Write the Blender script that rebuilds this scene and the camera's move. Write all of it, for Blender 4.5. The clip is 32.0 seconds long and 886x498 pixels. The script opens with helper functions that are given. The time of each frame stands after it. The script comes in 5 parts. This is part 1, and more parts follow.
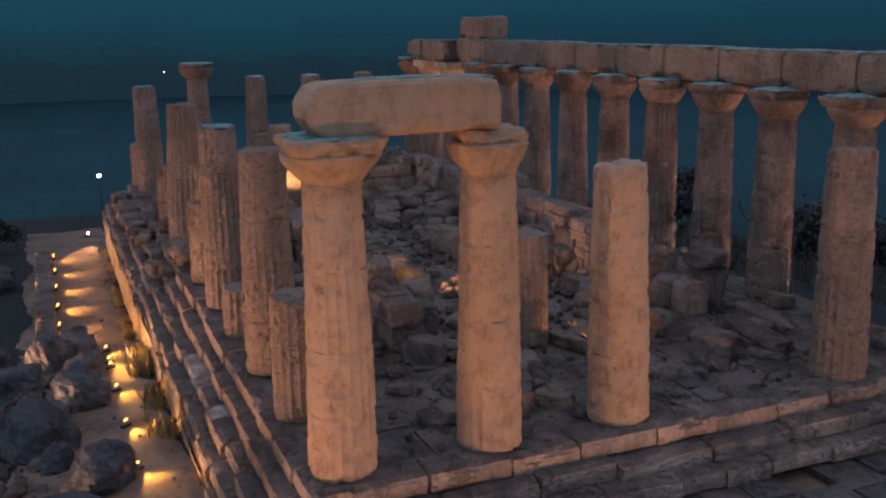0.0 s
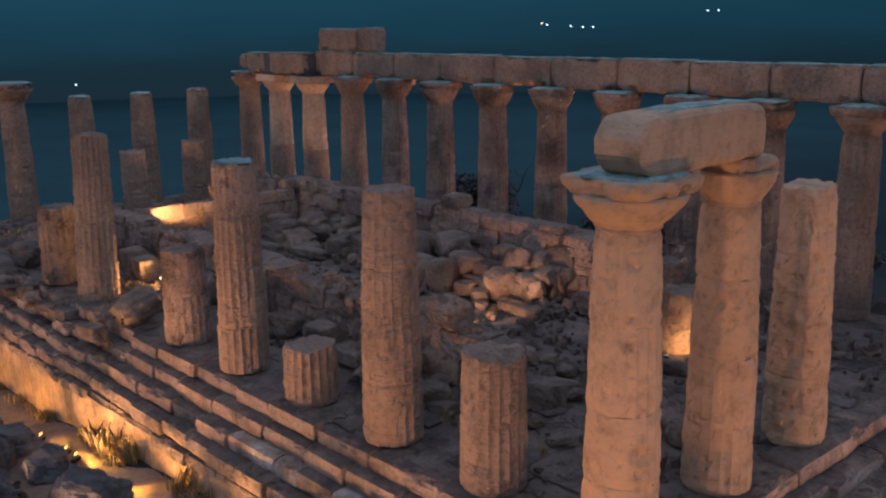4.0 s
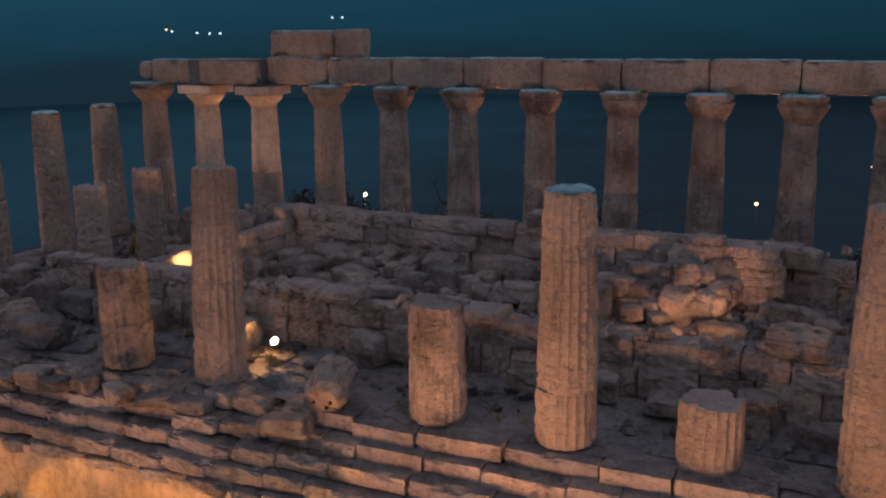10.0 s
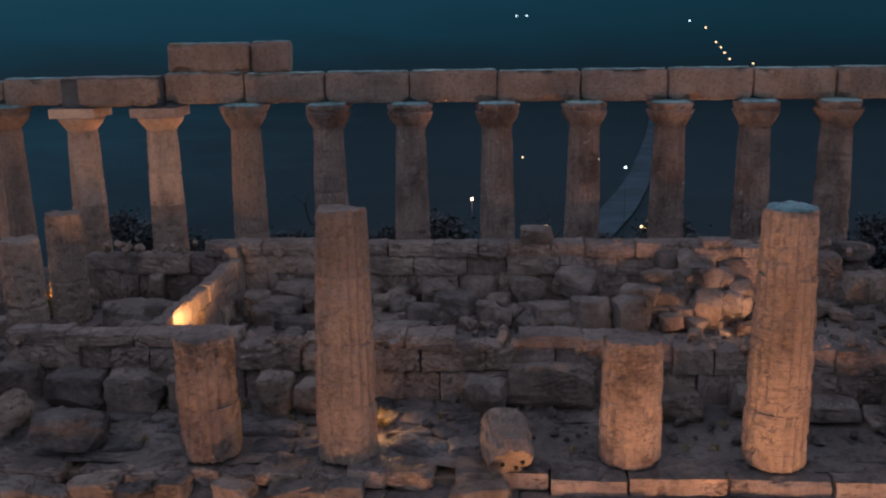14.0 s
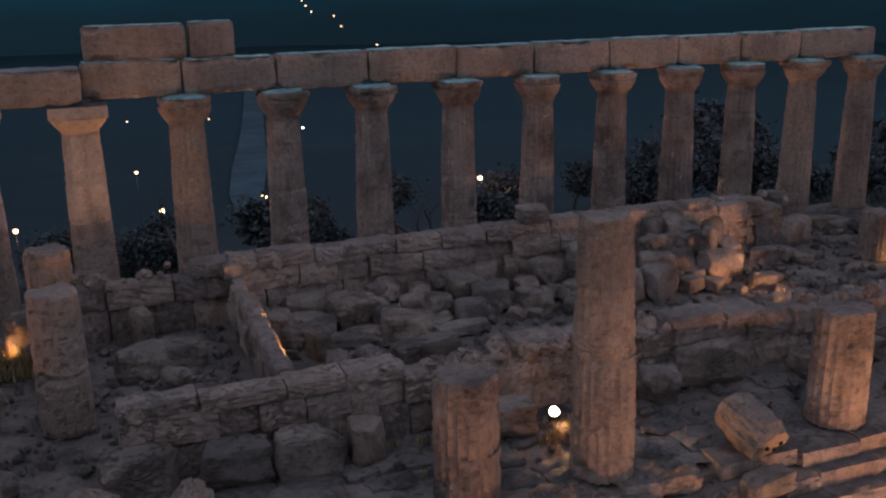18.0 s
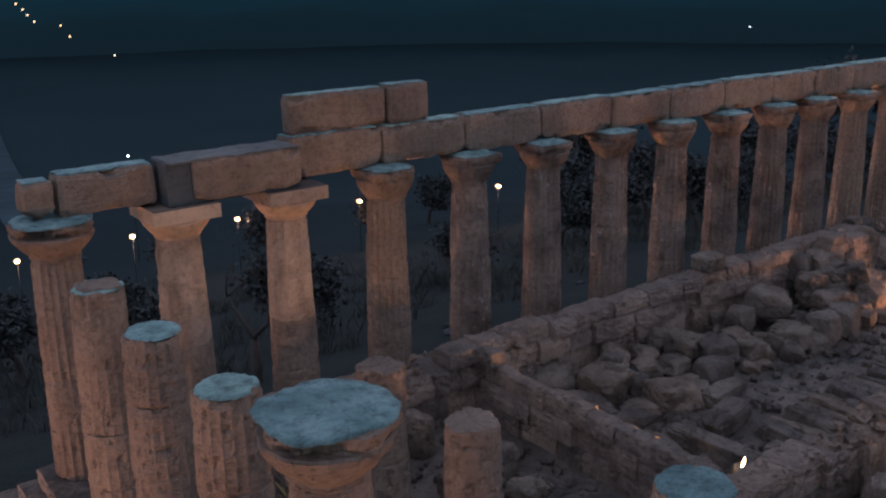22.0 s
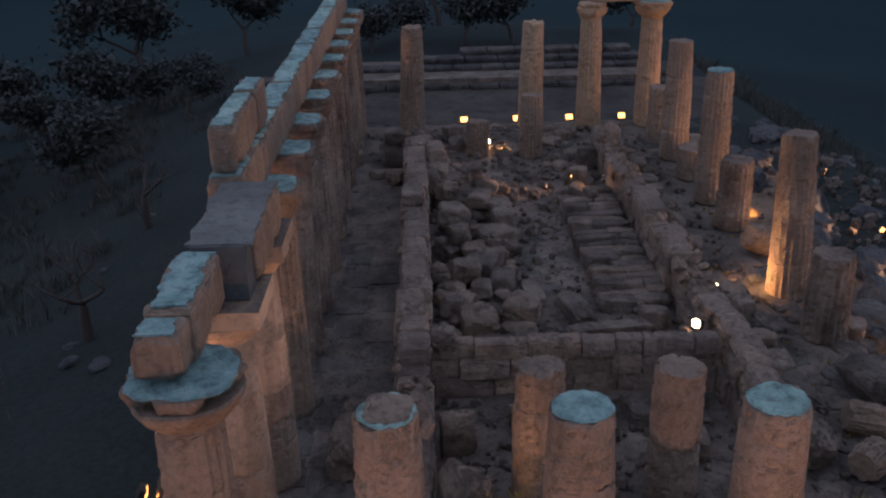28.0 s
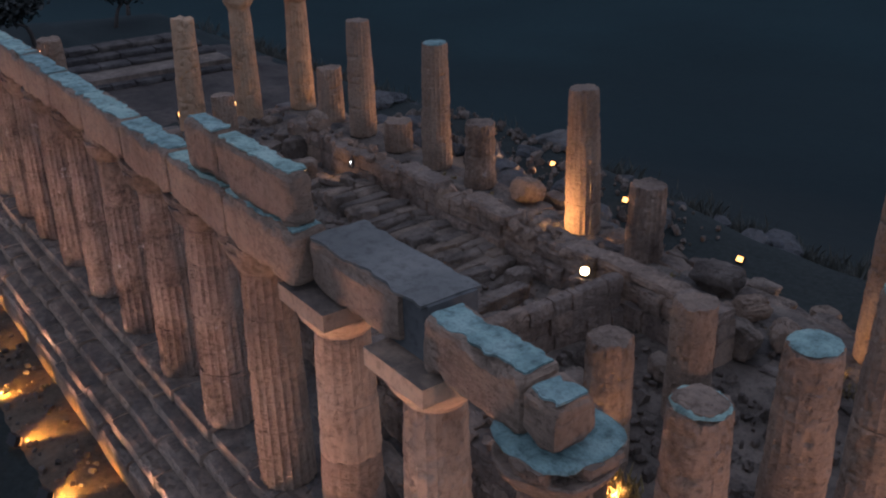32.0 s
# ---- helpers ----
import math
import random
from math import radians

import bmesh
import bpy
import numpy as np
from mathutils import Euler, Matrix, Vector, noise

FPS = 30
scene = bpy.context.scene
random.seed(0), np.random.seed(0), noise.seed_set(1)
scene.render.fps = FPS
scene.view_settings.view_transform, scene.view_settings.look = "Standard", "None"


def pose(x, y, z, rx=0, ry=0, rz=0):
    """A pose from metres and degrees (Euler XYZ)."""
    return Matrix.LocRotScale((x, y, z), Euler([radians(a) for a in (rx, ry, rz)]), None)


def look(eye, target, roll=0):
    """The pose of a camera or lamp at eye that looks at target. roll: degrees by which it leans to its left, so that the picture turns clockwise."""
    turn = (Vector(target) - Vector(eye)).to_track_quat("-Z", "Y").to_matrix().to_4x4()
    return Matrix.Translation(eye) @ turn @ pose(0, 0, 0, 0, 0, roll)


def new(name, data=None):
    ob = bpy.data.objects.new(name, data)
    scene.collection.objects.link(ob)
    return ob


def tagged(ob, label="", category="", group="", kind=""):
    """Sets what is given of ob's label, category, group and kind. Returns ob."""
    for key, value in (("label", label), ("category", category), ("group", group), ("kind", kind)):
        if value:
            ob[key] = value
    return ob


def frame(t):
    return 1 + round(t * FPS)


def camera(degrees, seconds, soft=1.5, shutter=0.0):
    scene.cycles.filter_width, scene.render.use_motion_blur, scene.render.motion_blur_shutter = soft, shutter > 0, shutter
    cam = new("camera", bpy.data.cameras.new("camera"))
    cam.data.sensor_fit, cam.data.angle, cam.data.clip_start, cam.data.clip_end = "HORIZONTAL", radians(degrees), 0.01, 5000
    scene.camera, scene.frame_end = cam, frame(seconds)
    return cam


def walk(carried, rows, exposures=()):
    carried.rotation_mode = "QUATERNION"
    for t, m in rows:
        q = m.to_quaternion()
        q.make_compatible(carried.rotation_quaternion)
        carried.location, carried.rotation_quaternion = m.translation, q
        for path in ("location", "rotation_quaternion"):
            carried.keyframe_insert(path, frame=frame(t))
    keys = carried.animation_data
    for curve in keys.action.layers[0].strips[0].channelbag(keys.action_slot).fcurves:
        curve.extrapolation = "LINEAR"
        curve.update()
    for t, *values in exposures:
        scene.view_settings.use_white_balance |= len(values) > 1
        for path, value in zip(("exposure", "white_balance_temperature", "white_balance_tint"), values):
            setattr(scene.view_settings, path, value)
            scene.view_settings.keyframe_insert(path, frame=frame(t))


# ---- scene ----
cam = camera(49.86, 32.0, 2.1)
PATH = [
    (0, 53.266, -4.691, 8.500, 76.433, 0.760, 67.324),
    (0.5, 52.439, -5.757, 8.560, 76.374, 0.907, 64.646),
    (1, 51.660, -6.917, 8.578, 76.442, 0.747, 61.962),
    (1.5, 50.751, -7.887, 8.628, 76.448, 0.844, 59.295),
    (2, 49.787, -8.923, 8.686, 76.459, 0.826, 56.529),
    (2.5, 48.859, -9.885, 8.759, 76.434, 0.749, 54.163),
    (3, 47.849, -10.802, 8.791, 76.511, 0.785, 51.748),
    (3.5, 46.809, -11.654, 8.860, 76.485, 0.721, 49.344),
    (5.5, 42.135, -14.483, 8.971, 76.676, 0.741, 40.748),
    (6, 40.884, -15.115, 9.009, 76.651, 0.729, 38.990),
    (6.5, 39.529, -15.705, 9.028, 76.596, 0.644, 37.122),
    (7, 38.289, -16.198, 8.963, 76.665, 0.657, 35.450),
    (7.5, 36.933, -16.701, 8.965, 76.618, 0.656, 33.588),
    (8, 35.639, -17.114, 8.881, 76.695, 0.599, 31.865),
    (8.5, 34.247, -17.559, 8.852, 76.682, 0.569, 29.970),
    (9, 32.956, -17.947, 8.822, 76.710, 0.604, 28.224),
    (9.5, 31.560, -18.312, 8.839, 76.640, 0.588, 26.388),
    (10, 30.180, -18.574, 8.837, 76.637, 0.563, 24.603),
    (10.5, 28.733, -18.836, 8.874, 76.595, 0.516, 22.430),
    (11, 27.373, -19.039, 8.909, 76.615, 0.547, 20.354),
    (11.5, 25.963, -19.188, 8.982, 76.575, 0.556, 17.821),
    (12, 24.623, -19.265, 9.015, 76.613, 0.633, 15.356),
    (12.5, 23.132, -19.331, 9.066, 76.597, 0.599, 12.691),
    (13, 21.737, -19.306, 9.089, 76.594, 0.615, 10.147),
    (13.5, 20.281, -19.266, 9.135, 76.593, 0.697, 6.591),
    (14, 18.734, -19.212, 9.229, 76.554, 0.773, 3.548),
    (14.5, 17.171, -19.000, 9.244, 76.683, 0.843, 1.488),
    (16.5, 10.907, -17.609, 9.779, 73.714, 0.979, -12.475),
    (17, 9.385, -17.074, 9.941, 73.502, 0.903, -15.830),
    (17.5, 7.648, -16.309, 10.016, 73.451, 0.895, -19.457),
    (18, 5.920, -15.421, 10.109, 73.551, 0.827, -21.264),
    (18.5, 4.385, -14.496, 10.641, 73.253, 0.743, -21.927),
    (19, 2.783, -13.495, 11.075, 73.228, 0.639, -22.491),
    (19.5, 1.380, -12.441, 11.131, 73.462, 0.766, -23.430),
    (20, 0.004, -11.377, 11.264, 73.344, 0.786, -27.324),
    (20.5, -1.590, -10.106, 11.340, 73.482, 0.829, -28.751),
    (21, -2.894, -9.033, 11.459, 73.562, 0.808, -30.321),
    (21.5, -4.203, -7.818, 11.535, 73.649, 0.900, -33.613),
    (22, -5.410, -6.672, 11.734, 73.550, 0.916, -36.975),
    (22.5, -6.667, -5.349, 11.980, 73.353, 0.891, -41.425),
    (23, -7.812, -3.845, 12.296, 72.950, 0.740, -46.343),
    (23.5, -8.825, -2.470, 12.383, 72.968, 0.678, -50.767),
    (24, -9.849, -0.842, 12.513, 72.822, 0.579, -55.610),
    (24.5, -10.643, 0.558, 12.596, 72.189, 0.701, -59.777),
    (25, -11.355, 2.159, 12.759, 70.486, 0.725, -64.320),
    (25.5, -11.787, 3.669, 12.893, 69.959, 0.898, -68.537),
    (27.5, -13.064, 10.081, 13.602, 67.746, 1.099, -86.647),
    (28, -13.016, 11.741, 13.730, 67.382, 1.208, -91.289),
    (28.5, -12.784, 13.305, 13.819, 67.049, 1.213, -95.684),
    (29, -12.457, 14.923, 13.929, 66.725, 1.284, -100.373),
    (29.5, -12.079, 16.423, 14.053, 66.447, 1.399, -104.782),
    (30, -11.486, 18.008, 14.182, 66.111, 1.247, -109.421),
    (30.5, -10.869, 19.460, 14.314, 65.801, 1.164, -113.661),
    (31, -10.121, 20.994, 14.461, 65.476, 1.198, -118.209),
    (31.5, -9.185, 22.283, 14.413, 65.417, 1.065, -122.352),
    (32, -8.044, 23.457, 14.332, 65.345, 1.166, -126.550),
]
walk(cam, [(t, pose(x, y, z, rx, ry, rz)) for t, x, y, z, rx, ry, rz in PATH])

# World: x runs east along the temple's flank, y north, z = 0 is the top of the stylobate.
PX, PY = 3.06, 3.131          # column spacing on flank and front
YN, XE = 5 * PY, 12 * PX      # axes of the north and the east colonnade

# ---- light ----
world = bpy.data.worlds.new("dusk")
scene.world = world
world.use_nodes = True
sky = world.node_tree.nodes["Background"]
sky.inputs["Color"].default_value = (0.64, 0.73, 1.06, 1)
sky.inputs["Strength"].default_value = 0.66
WARM = (1.0, 0.54, 0.39)
AMBER = (1.0, 0.49, 0.29)
SUNSET = (1.0, 0.485, 0.265)
GOLD = (1.0, 0.5, 0.2)


# ---- materials ----
def nodes_of(name):
    m = bpy.data.materials.new(name)
    m.use_nodes = True
    nt = m.node_tree
    return m, nt, nt.nodes["Principled BSDF"]


def link(nt, a, b):
    nt.links.new(a, b)


def ramp(nt, fac, stops):
    r = nt.nodes.new("ShaderNodeValToRGB")
    r.color_ramp.elements[0].position, r.color_ramp.elements[0].color = stops[0][0], (*stops[0][1], 1)
    r.color_ramp.elements[1].position, r.color_ramp.elements[1].color = stops[-1][0], (*stops[-1][1], 1)
    for pos, col in stops[1:-1]:
        e = r.color_ramp.elements.new(pos)
        e.color = (*col, 1)
    link(nt, fac, r.inputs[0])
    return r.outputs[0]


def noise_node(nt, co, scale, detail=6, rough=0.6, stretch=None):
    if stretch:
        mp = nt.nodes.new("ShaderNodeMapping")
        mp.inputs["Scale"].default_value = stretch
        link(nt, co, mp.inputs[0])
        co = mp.outputs[0]
    n = nt.nodes.new("ShaderNodeTexNoise")
    n.inputs["Scale"].default_value, n.inputs["Detail"].default_value, n.inputs["Roughness"].default_value = scale, detail, rough
    link(nt, co, n.inputs["Vector"])
    return n.outputs["Fac"]


def mixc(nt, fac, a, b, mode="MIX"):
    m = nt.nodes.new("ShaderNodeMix")
    m.data_type, m.blend_type = "RGBA", mode
    for sock, v in ((m.inputs[0], fac), (m.inputs[6], a), (m.inputs[7], b)):
        if isinstance(v, (int, float)):
            sock.default_value = v
        elif isinstance(v, tuple):
            sock.default_value = (*v, 1)
        else:
            link(nt, v, sock)
    return m.outputs[2]


def math_node(nt, op, a, b=None):
    m = nt.nodes.new("ShaderNodeMath")
    m.operation = op
    for sock, v in zip(m.inputs, (a, b)):
        if v is None:
            continue
        if isinstance(v, (int, float)):
            sock.default_value = v
        else:
            link(nt, v, sock)
    return m.outputs[0]


def bump(nt, bs, height, strength, dist):
    b = nt.nodes.new("ShaderNodeBump")
    b.inputs["Strength"].default_value, b.inputs["Distance"].default_value = strength, dist
    link(nt, height, b.inputs["Height"])
    link(nt, b.outputs[0], bs.inputs["Normal"])


def stone(name, dark, mid, light, scale=1.0, pits=0.5, relief=0.05, streak=None, rough=0.92, layers=0.0, patch=0.0, stain=0.6, pock=0.0, shade=1.0, top_dark=0.0, ripple=0.0):
    """Weathered stone: blotches, grain, dark pits, a shade of its own for each piece."""
    m, nt, bs = nodes_of(name)
    co = nt.nodes.new("ShaderNodeNewGeometry").outputs["Position"]
    big = noise_node(nt, co, 0.55 * scale, 5, 0.6, streak)
    fine = noise_node(nt, co, 7 * scale, 9, 0.7)
    c = ramp(nt, big, [(0.32, dark), (0.5, mid), (0.68, light)])
    grain = ramp(nt, fine, [(0.3, (0.55, 0.53, 0.5)), (0.5, (1, 1, 1)), (0.75, (1.18, 1.14, 1.08))])
    c = mixc(nt, 0.85, c, grain, "MULTIPLY")
    run = noise_node(nt, co, 1.7 * scale, 5, 0.65, (1, 1, 0.22))
    c = mixc(nt, stain, c, ramp(nt, run, [(0.36, (0.42, 0.40, 0.40)), (0.5, (0.95, 0.95, 0.95)), (0.66, (1.15, 1.12, 1.08))]), "MULTIPLY")
    vor = nt.nodes.new("ShaderNodeTexVoronoi")
    vor.inputs["Scale"].default_value = 15 * scale
    vor.inputs["Randomness"].default_value = 1
    mp = nt.nodes.new("ShaderNodeMapping")
    mp.inputs["Scale"].default_value = (1, 1, 2.2)
    link(nt, co, mp.inputs[0])
    link(nt, mp.outputs[0], vor.inputs["Vector"])
    where = ramp(nt, noise_node(nt, co, 1.6 * scale, 4), [(0.5, (0, 0, 0)), (0.62, (1, 1, 1))])
    pit = ramp(nt, vor.outputs["Distance"], [(0.12, (1, 1, 1)), (0.3, (0, 0, 0))])
    pitm = mixc(nt, 1.0, pit, where, "MULTIPLY")
    pitf = math_node(nt, "MULTIPLY", pitm, pits)
    c = mixc(nt, pitf, c, tuple(0.35 * v for v in dark))
    info = nt.nodes.new("ShaderNodeObjectInfo").outputs["Random"]
    c = mixc(nt, 1.0, c, ramp(nt, info, [(0.0, (1 - 0.28 * shade, 1 - 0.26 * shade, 1 - 0.23 * shade)), (0.5, (1, 1, 1)), (1.0, (1 + 0.2 * shade, 1 + 0.13 * shade, 1 + 0.05 * shade))]), "MULTIPLY")
    if patch:
        spot = ramp(nt, noise_node(nt, co, 2.3, 8, 0.75), [(0.60, (0, 0, 0)), (0.66, (1, 1, 1))])
        zone = ramp(nt, noise_node(nt, co, 0.45, 3), [(0.48, (0, 0, 0)), (0.58, (1, 1, 1))])
        c = mixc(nt, math_node(nt, "MULTIPLY", mixc(nt, 1.0, spot, zone, "MULTIPLY"), patch), c, (0.6, 0.53, 0.47))
    if top_dark:
        # Mixes upward faces towards a dark brown, varied by noise.
        up = nt.nodes.new("ShaderNodeSeparateXYZ")
        link(nt, nt.nodes.new("ShaderNodeNewGeometry").outputs["Normal"], up.inputs[0])
        flat = ramp(nt, up.outputs[2], [(0.45, (0, 0, 0)), (0.9, (1, 1, 1))])
        top_noise = ramp(nt, noise_node(nt, co, 1.3, 7, 0.7), [(0.33, (0.55, 0.55, 0.55)), (0.6, (1, 1, 1))])
        c = mixc(nt, math_node(nt, "MULTIPLY", mixc(nt, 1.0, flat, top_noise, "MULTIPLY"), top_dark), c, (0.05, 0.045, 0.043))
    if pock:
        seams = noise_node(nt, co, 7.5, 9, 0.72, (0.8, 0.8, 2.8))
        holes = noise_node(nt, co, 26.0, 4, 0.6, (1, 1, 1.8))
        area = noise_node(nt, co, 1.1, 3, 0.5)
        deep = ramp(nt, math_node(nt, "ADD", math_node(nt, "MULTIPLY", seams, 0.75), math_node(nt, "ADD", math_node(nt, "MULTIPLY", holes, 0.25), math_node(nt, "MULTIPLY", math_node(nt, "SUBTRACT", area, 0.5), 0.5))), [(0.55, (0, 0, 0)), (0.64, (1, 1, 1))])
        pk = math_node(nt, "MULTIPLY", deep, pock)
        c = mixc(nt, pk, c, tuple(0.36 * v for v in mid))
    link(nt, c, bs.inputs["Base Color"])
    bs.inputs["Roughness"].default_value = rough
    bs.inputs["Specular IOR Level"].default_value = 0.2
    h = math_node(nt, "ADD", math_node(nt, "MULTIPLY", fine, 0.6), math_node(nt, "MULTIPLY", big, 1.2))
    h = math_node(nt, "SUBTRACT", h, math_node(nt, "MULTIPLY", pitf, 1.2))
    if pock:
        h = math_node(nt, "SUBTRACT", h, math_node(nt, "MULTIPLY", pk, 1.3))
    if layers:
        bed = noise_node(nt, co, 3.0, 4, 0.6, (0.25, 0.25, 3.0))
        h = math_node(nt, "ADD", h, math_node(nt, "MULTIPLY", bed, layers))
    if ripple:
        comb = noise_node(nt, co, 2.0, 5, 0.65, (0.7, 0.7, 9.0))
        h = math_node(nt, "ADD", h, math_node(nt, "MULTIPLY", comb, ripple))
    bump(nt, bs, h, 0.9, relief)
    return m


TUFA = stone("tufa", (0.235, 0.17, 0.127), (0.315, 0.23, 0.171), (0.375, 0.279, 0.208), 1.0, 0.9, 0.05, layers=0.3, stain=0.3, pock=0.32, shade=0.3, top_dark=0.4, ripple=1.4)
TUFA_SMOOTH = stone("tufa_worn_smooth", (0.345, 0.232, 0.15), (0.41, 0.282, 0.182), (0.455, 0.32, 0.21), 0.4, 0.25, 0.03, layers=0.05, stain=0.08, pock=0.06, shade=0.15, top_dark=0.1, ripple=0.9)
TUFA_PATCHED = stone("tufa_patched", (0.17, 0.125, 0.098), (0.27, 0.2, 0.155), (0.36, 0.272, 0.212), 1.1, 0.8, 0.055, layers=0.4, patch=0.8, stain=0.5, pock=0.5, shade=0.3, top_dark=0.5, ripple=0.9)
WALL = stone("wall_stone", (0.20, 0.15, 0.12), (0.31, 0.235, 0.185), (0.40, 0.305, 0.24), 1.0, 0.5, 0.08, layers=0.6, stain=0.45, pock=0.5, shade=0.8, top_dark=0.5)
RUBBLE = stone("rubble_stone", (0.115, 0.092, 0.074), (0.2, 0.16, 0.128), (0.29, 0.233, 0.188), 1.2, 0.5, 0.08, stain=0.4, pock=0.45, top_dark=0.25)
STEP = stone("step_stone", (0.22, 0.165, 0.127), (0.36, 0.27, 0.205), (0.47, 0.362, 0.28), 1.0, 0.7, 0.08, layers=0.7, stain=0.5, pock=0.5, shade=0.7, top_dark=0.8)
# Pale lime mortar; the teal skylight on it is put into its colour.
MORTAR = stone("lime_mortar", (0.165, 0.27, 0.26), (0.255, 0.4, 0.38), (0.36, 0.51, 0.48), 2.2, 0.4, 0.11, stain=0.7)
CONCRETE = stone("repair_concrete", (0.095, 0.1, 0.098), (0.13, 0.135, 0.13), (0.165, 0.168, 0.16), 0.7, 0.05, 0.008, stain=0.2)
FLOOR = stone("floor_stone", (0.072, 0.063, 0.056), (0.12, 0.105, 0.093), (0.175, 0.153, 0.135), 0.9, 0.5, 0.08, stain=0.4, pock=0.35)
CAPREP = stone("repair_stone", (0.42, 0.30, 0.215), (0.5, 0.37, 0.27), (0.55, 0.42, 0.31), 0.7, 0.1, 0.012, stain=0.2, top_dark=0.85)
# Paler column stone: the lamplight on the upper drums is in its colour.
LIT_DRUM = stone("lit_drum_stone", (0.34, 0.245, 0.18), (0.44, 0.325, 0.24), (0.5, 0.375, 0.28), 0.8, 0.5, 0.04, stain=0.5, pock=0.3, shade=0.3)
EARTH = stone("packed_earth", (0.165, 0.116, 0.083), (0.235, 0.166, 0.117), (0.29, 0.21, 0.149), 0.5, 0.2, 0.03)


def ground_material():
    m, nt, bs = nodes_of("hillside")
    co = nt.nodes.new("ShaderNodeNewGeometry").outputs["Position"]
    far = noise_node(nt, co, 0.012, 3, 0.5)
    near = noise_node(nt, co, 0.3, 5, 0.6)
    grit = noise_node(nt, co, 4.0, 6, 0.7)
    c1 = ramp(nt, far, [(0.3, (0.034, 0.049, 0.054)), (0.5, (0.038, 0.055, 0.06)), (0.7, (0.043, 0.061, 0.066))])
    c2 = ramp(nt, near, [(0.3, (0.88, 0.9, 0.9)), (0.55, (1, 1, 1)), (0.75, (1.1, 1.08, 1.04))])
    c = mixc(nt, 1.0, c1, c2, "MULTIPLY")
    c = mixc(nt, 0.6, c, ramp(nt, grit, [(0.3, (0.5, 0.5, 0.5)), (0.7, (1.4, 1.4, 1.4))]), "MULTIPLY")
    # Distance haze is painted into the ground colour, dark nearby and teal far off.
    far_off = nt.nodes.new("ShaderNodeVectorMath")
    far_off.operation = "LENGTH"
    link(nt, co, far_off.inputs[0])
    haze_tint = ramp(nt, math_node(nt, "ADD", math_node(nt, "DIVIDE", far_off.outputs["Value"], 420.0), math_node(nt, "MULTIPLY", math_node(nt, "SUBTRACT", far, 0.5), 0.5)), [(0.08, (0.74, 0.62, 0.53)), (0.3, (0.36, 0.45, 0.44)), (0.75, (0.33, 0.48, 0.48)), (1.0, (0.34, 0.56, 0.57))])
    c = mixc(nt, 1.0, c, haze_tint, "MULTIPLY")
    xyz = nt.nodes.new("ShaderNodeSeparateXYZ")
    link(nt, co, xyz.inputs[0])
    # Thicker haze to the west, put into the base colour as a lighter teal.
    west_haze = ramp(nt, math_node(nt, "ADD", math_node(nt, "DIVIDE", xyz.outputs[0], -360.0), math_node(nt, "MULTIPLY", math_node(nt, "SUBTRACT", far, 0.5), 0.3)), [(0.3, (0, 0, 0)), (0.95, (1, 1, 1))])
    c = mixc(nt, west_haze, c, mixc(nt, 1.0, c, (1.5, 2.1, 2.15), "MULTIPLY"))
    link(nt, c, bs.inputs["Base Color"])
    bs.inputs["Roughness"].default_value = 1
    bs.inputs["Specular IOR Level"].default_value = 0.1
    bump(nt, bs, math_node(nt, "ADD", near, math_node(nt, "MULTIPLY", grit, 0.3)), 0.25, 0.05)
    return m


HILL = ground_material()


SLOPE_ROCK = stone("slope_rock", (0.075, 0.08, 0.082), (0.11, 0.116, 0.118), (0.155, 0.16, 0.16), 0.9, 0.6, 0.08, stain=0.4, pock=0.4, top_dark=0.5)


def leaf_material(name, a, b):
    m, nt, bs = nodes_of(name)
    g = nt.nodes.new("ShaderNodeNewGeometry").outputs["Random Per Island"]
    link(nt, ramp(nt, g, [(0, a), (1, b)]), bs.inputs["Base Color"])
    bs.inputs["Roughness"].default_value = 0.7
    return m


LEAF = leaf_material("olive_leaf", (0.016, 0.021, 0.02), (0.034, 0.04, 0.035))
GRASS = leaf_material("dry_grass", (0.17, 0.125, 0.05), (0.34, 0.26, 0.12))
SCRUB = leaf_material("scrub_leaf", (0.045, 0.05, 0.042), (0.09, 0.09, 0.07))


def plain(name, col, rough=0.6, metal=0.0, vary=0.25):
    m, nt, bs = nodes_of(name)
    co = nt.nodes.new("ShaderNodeNewGeometry").outputs["Position"]
    n = noise_node(nt, co, 14, 6, 0.7)
    link(nt, ramp(nt, n, [(0.3, tuple(v * (1 - vary) for v in col)), (0.7, tuple(v * (1 + vary) for v in col))]), bs.inputs["Base Color"])
    bs.inputs["Roughness"].default_value, bs.inputs["Metallic"].default_value = rough, metal
    return m


EARTH_WALL = stone("foundation_stone", (0.28, 0.2, 0.13), (0.38, 0.275, 0.18), (0.46, 0.34, 0.23), 0.7, 0.3, 0.05)
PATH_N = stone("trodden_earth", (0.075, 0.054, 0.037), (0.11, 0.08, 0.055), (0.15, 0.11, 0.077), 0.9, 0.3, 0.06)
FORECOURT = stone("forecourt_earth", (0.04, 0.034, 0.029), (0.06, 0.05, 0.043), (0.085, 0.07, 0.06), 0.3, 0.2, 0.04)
ROAD = stone("pale_road", (0.024, 0.044, 0.05), (0.036, 0.067, 0.076), (0.05, 0.09, 0.1), 0.05, 0.0, 0.02)
BARK = plain("bark", (0.06, 0.05, 0.042), 0.95)
METAL = plain("lamp_housing", (0.05, 0.05, 0.05), 0.5, 0.6)


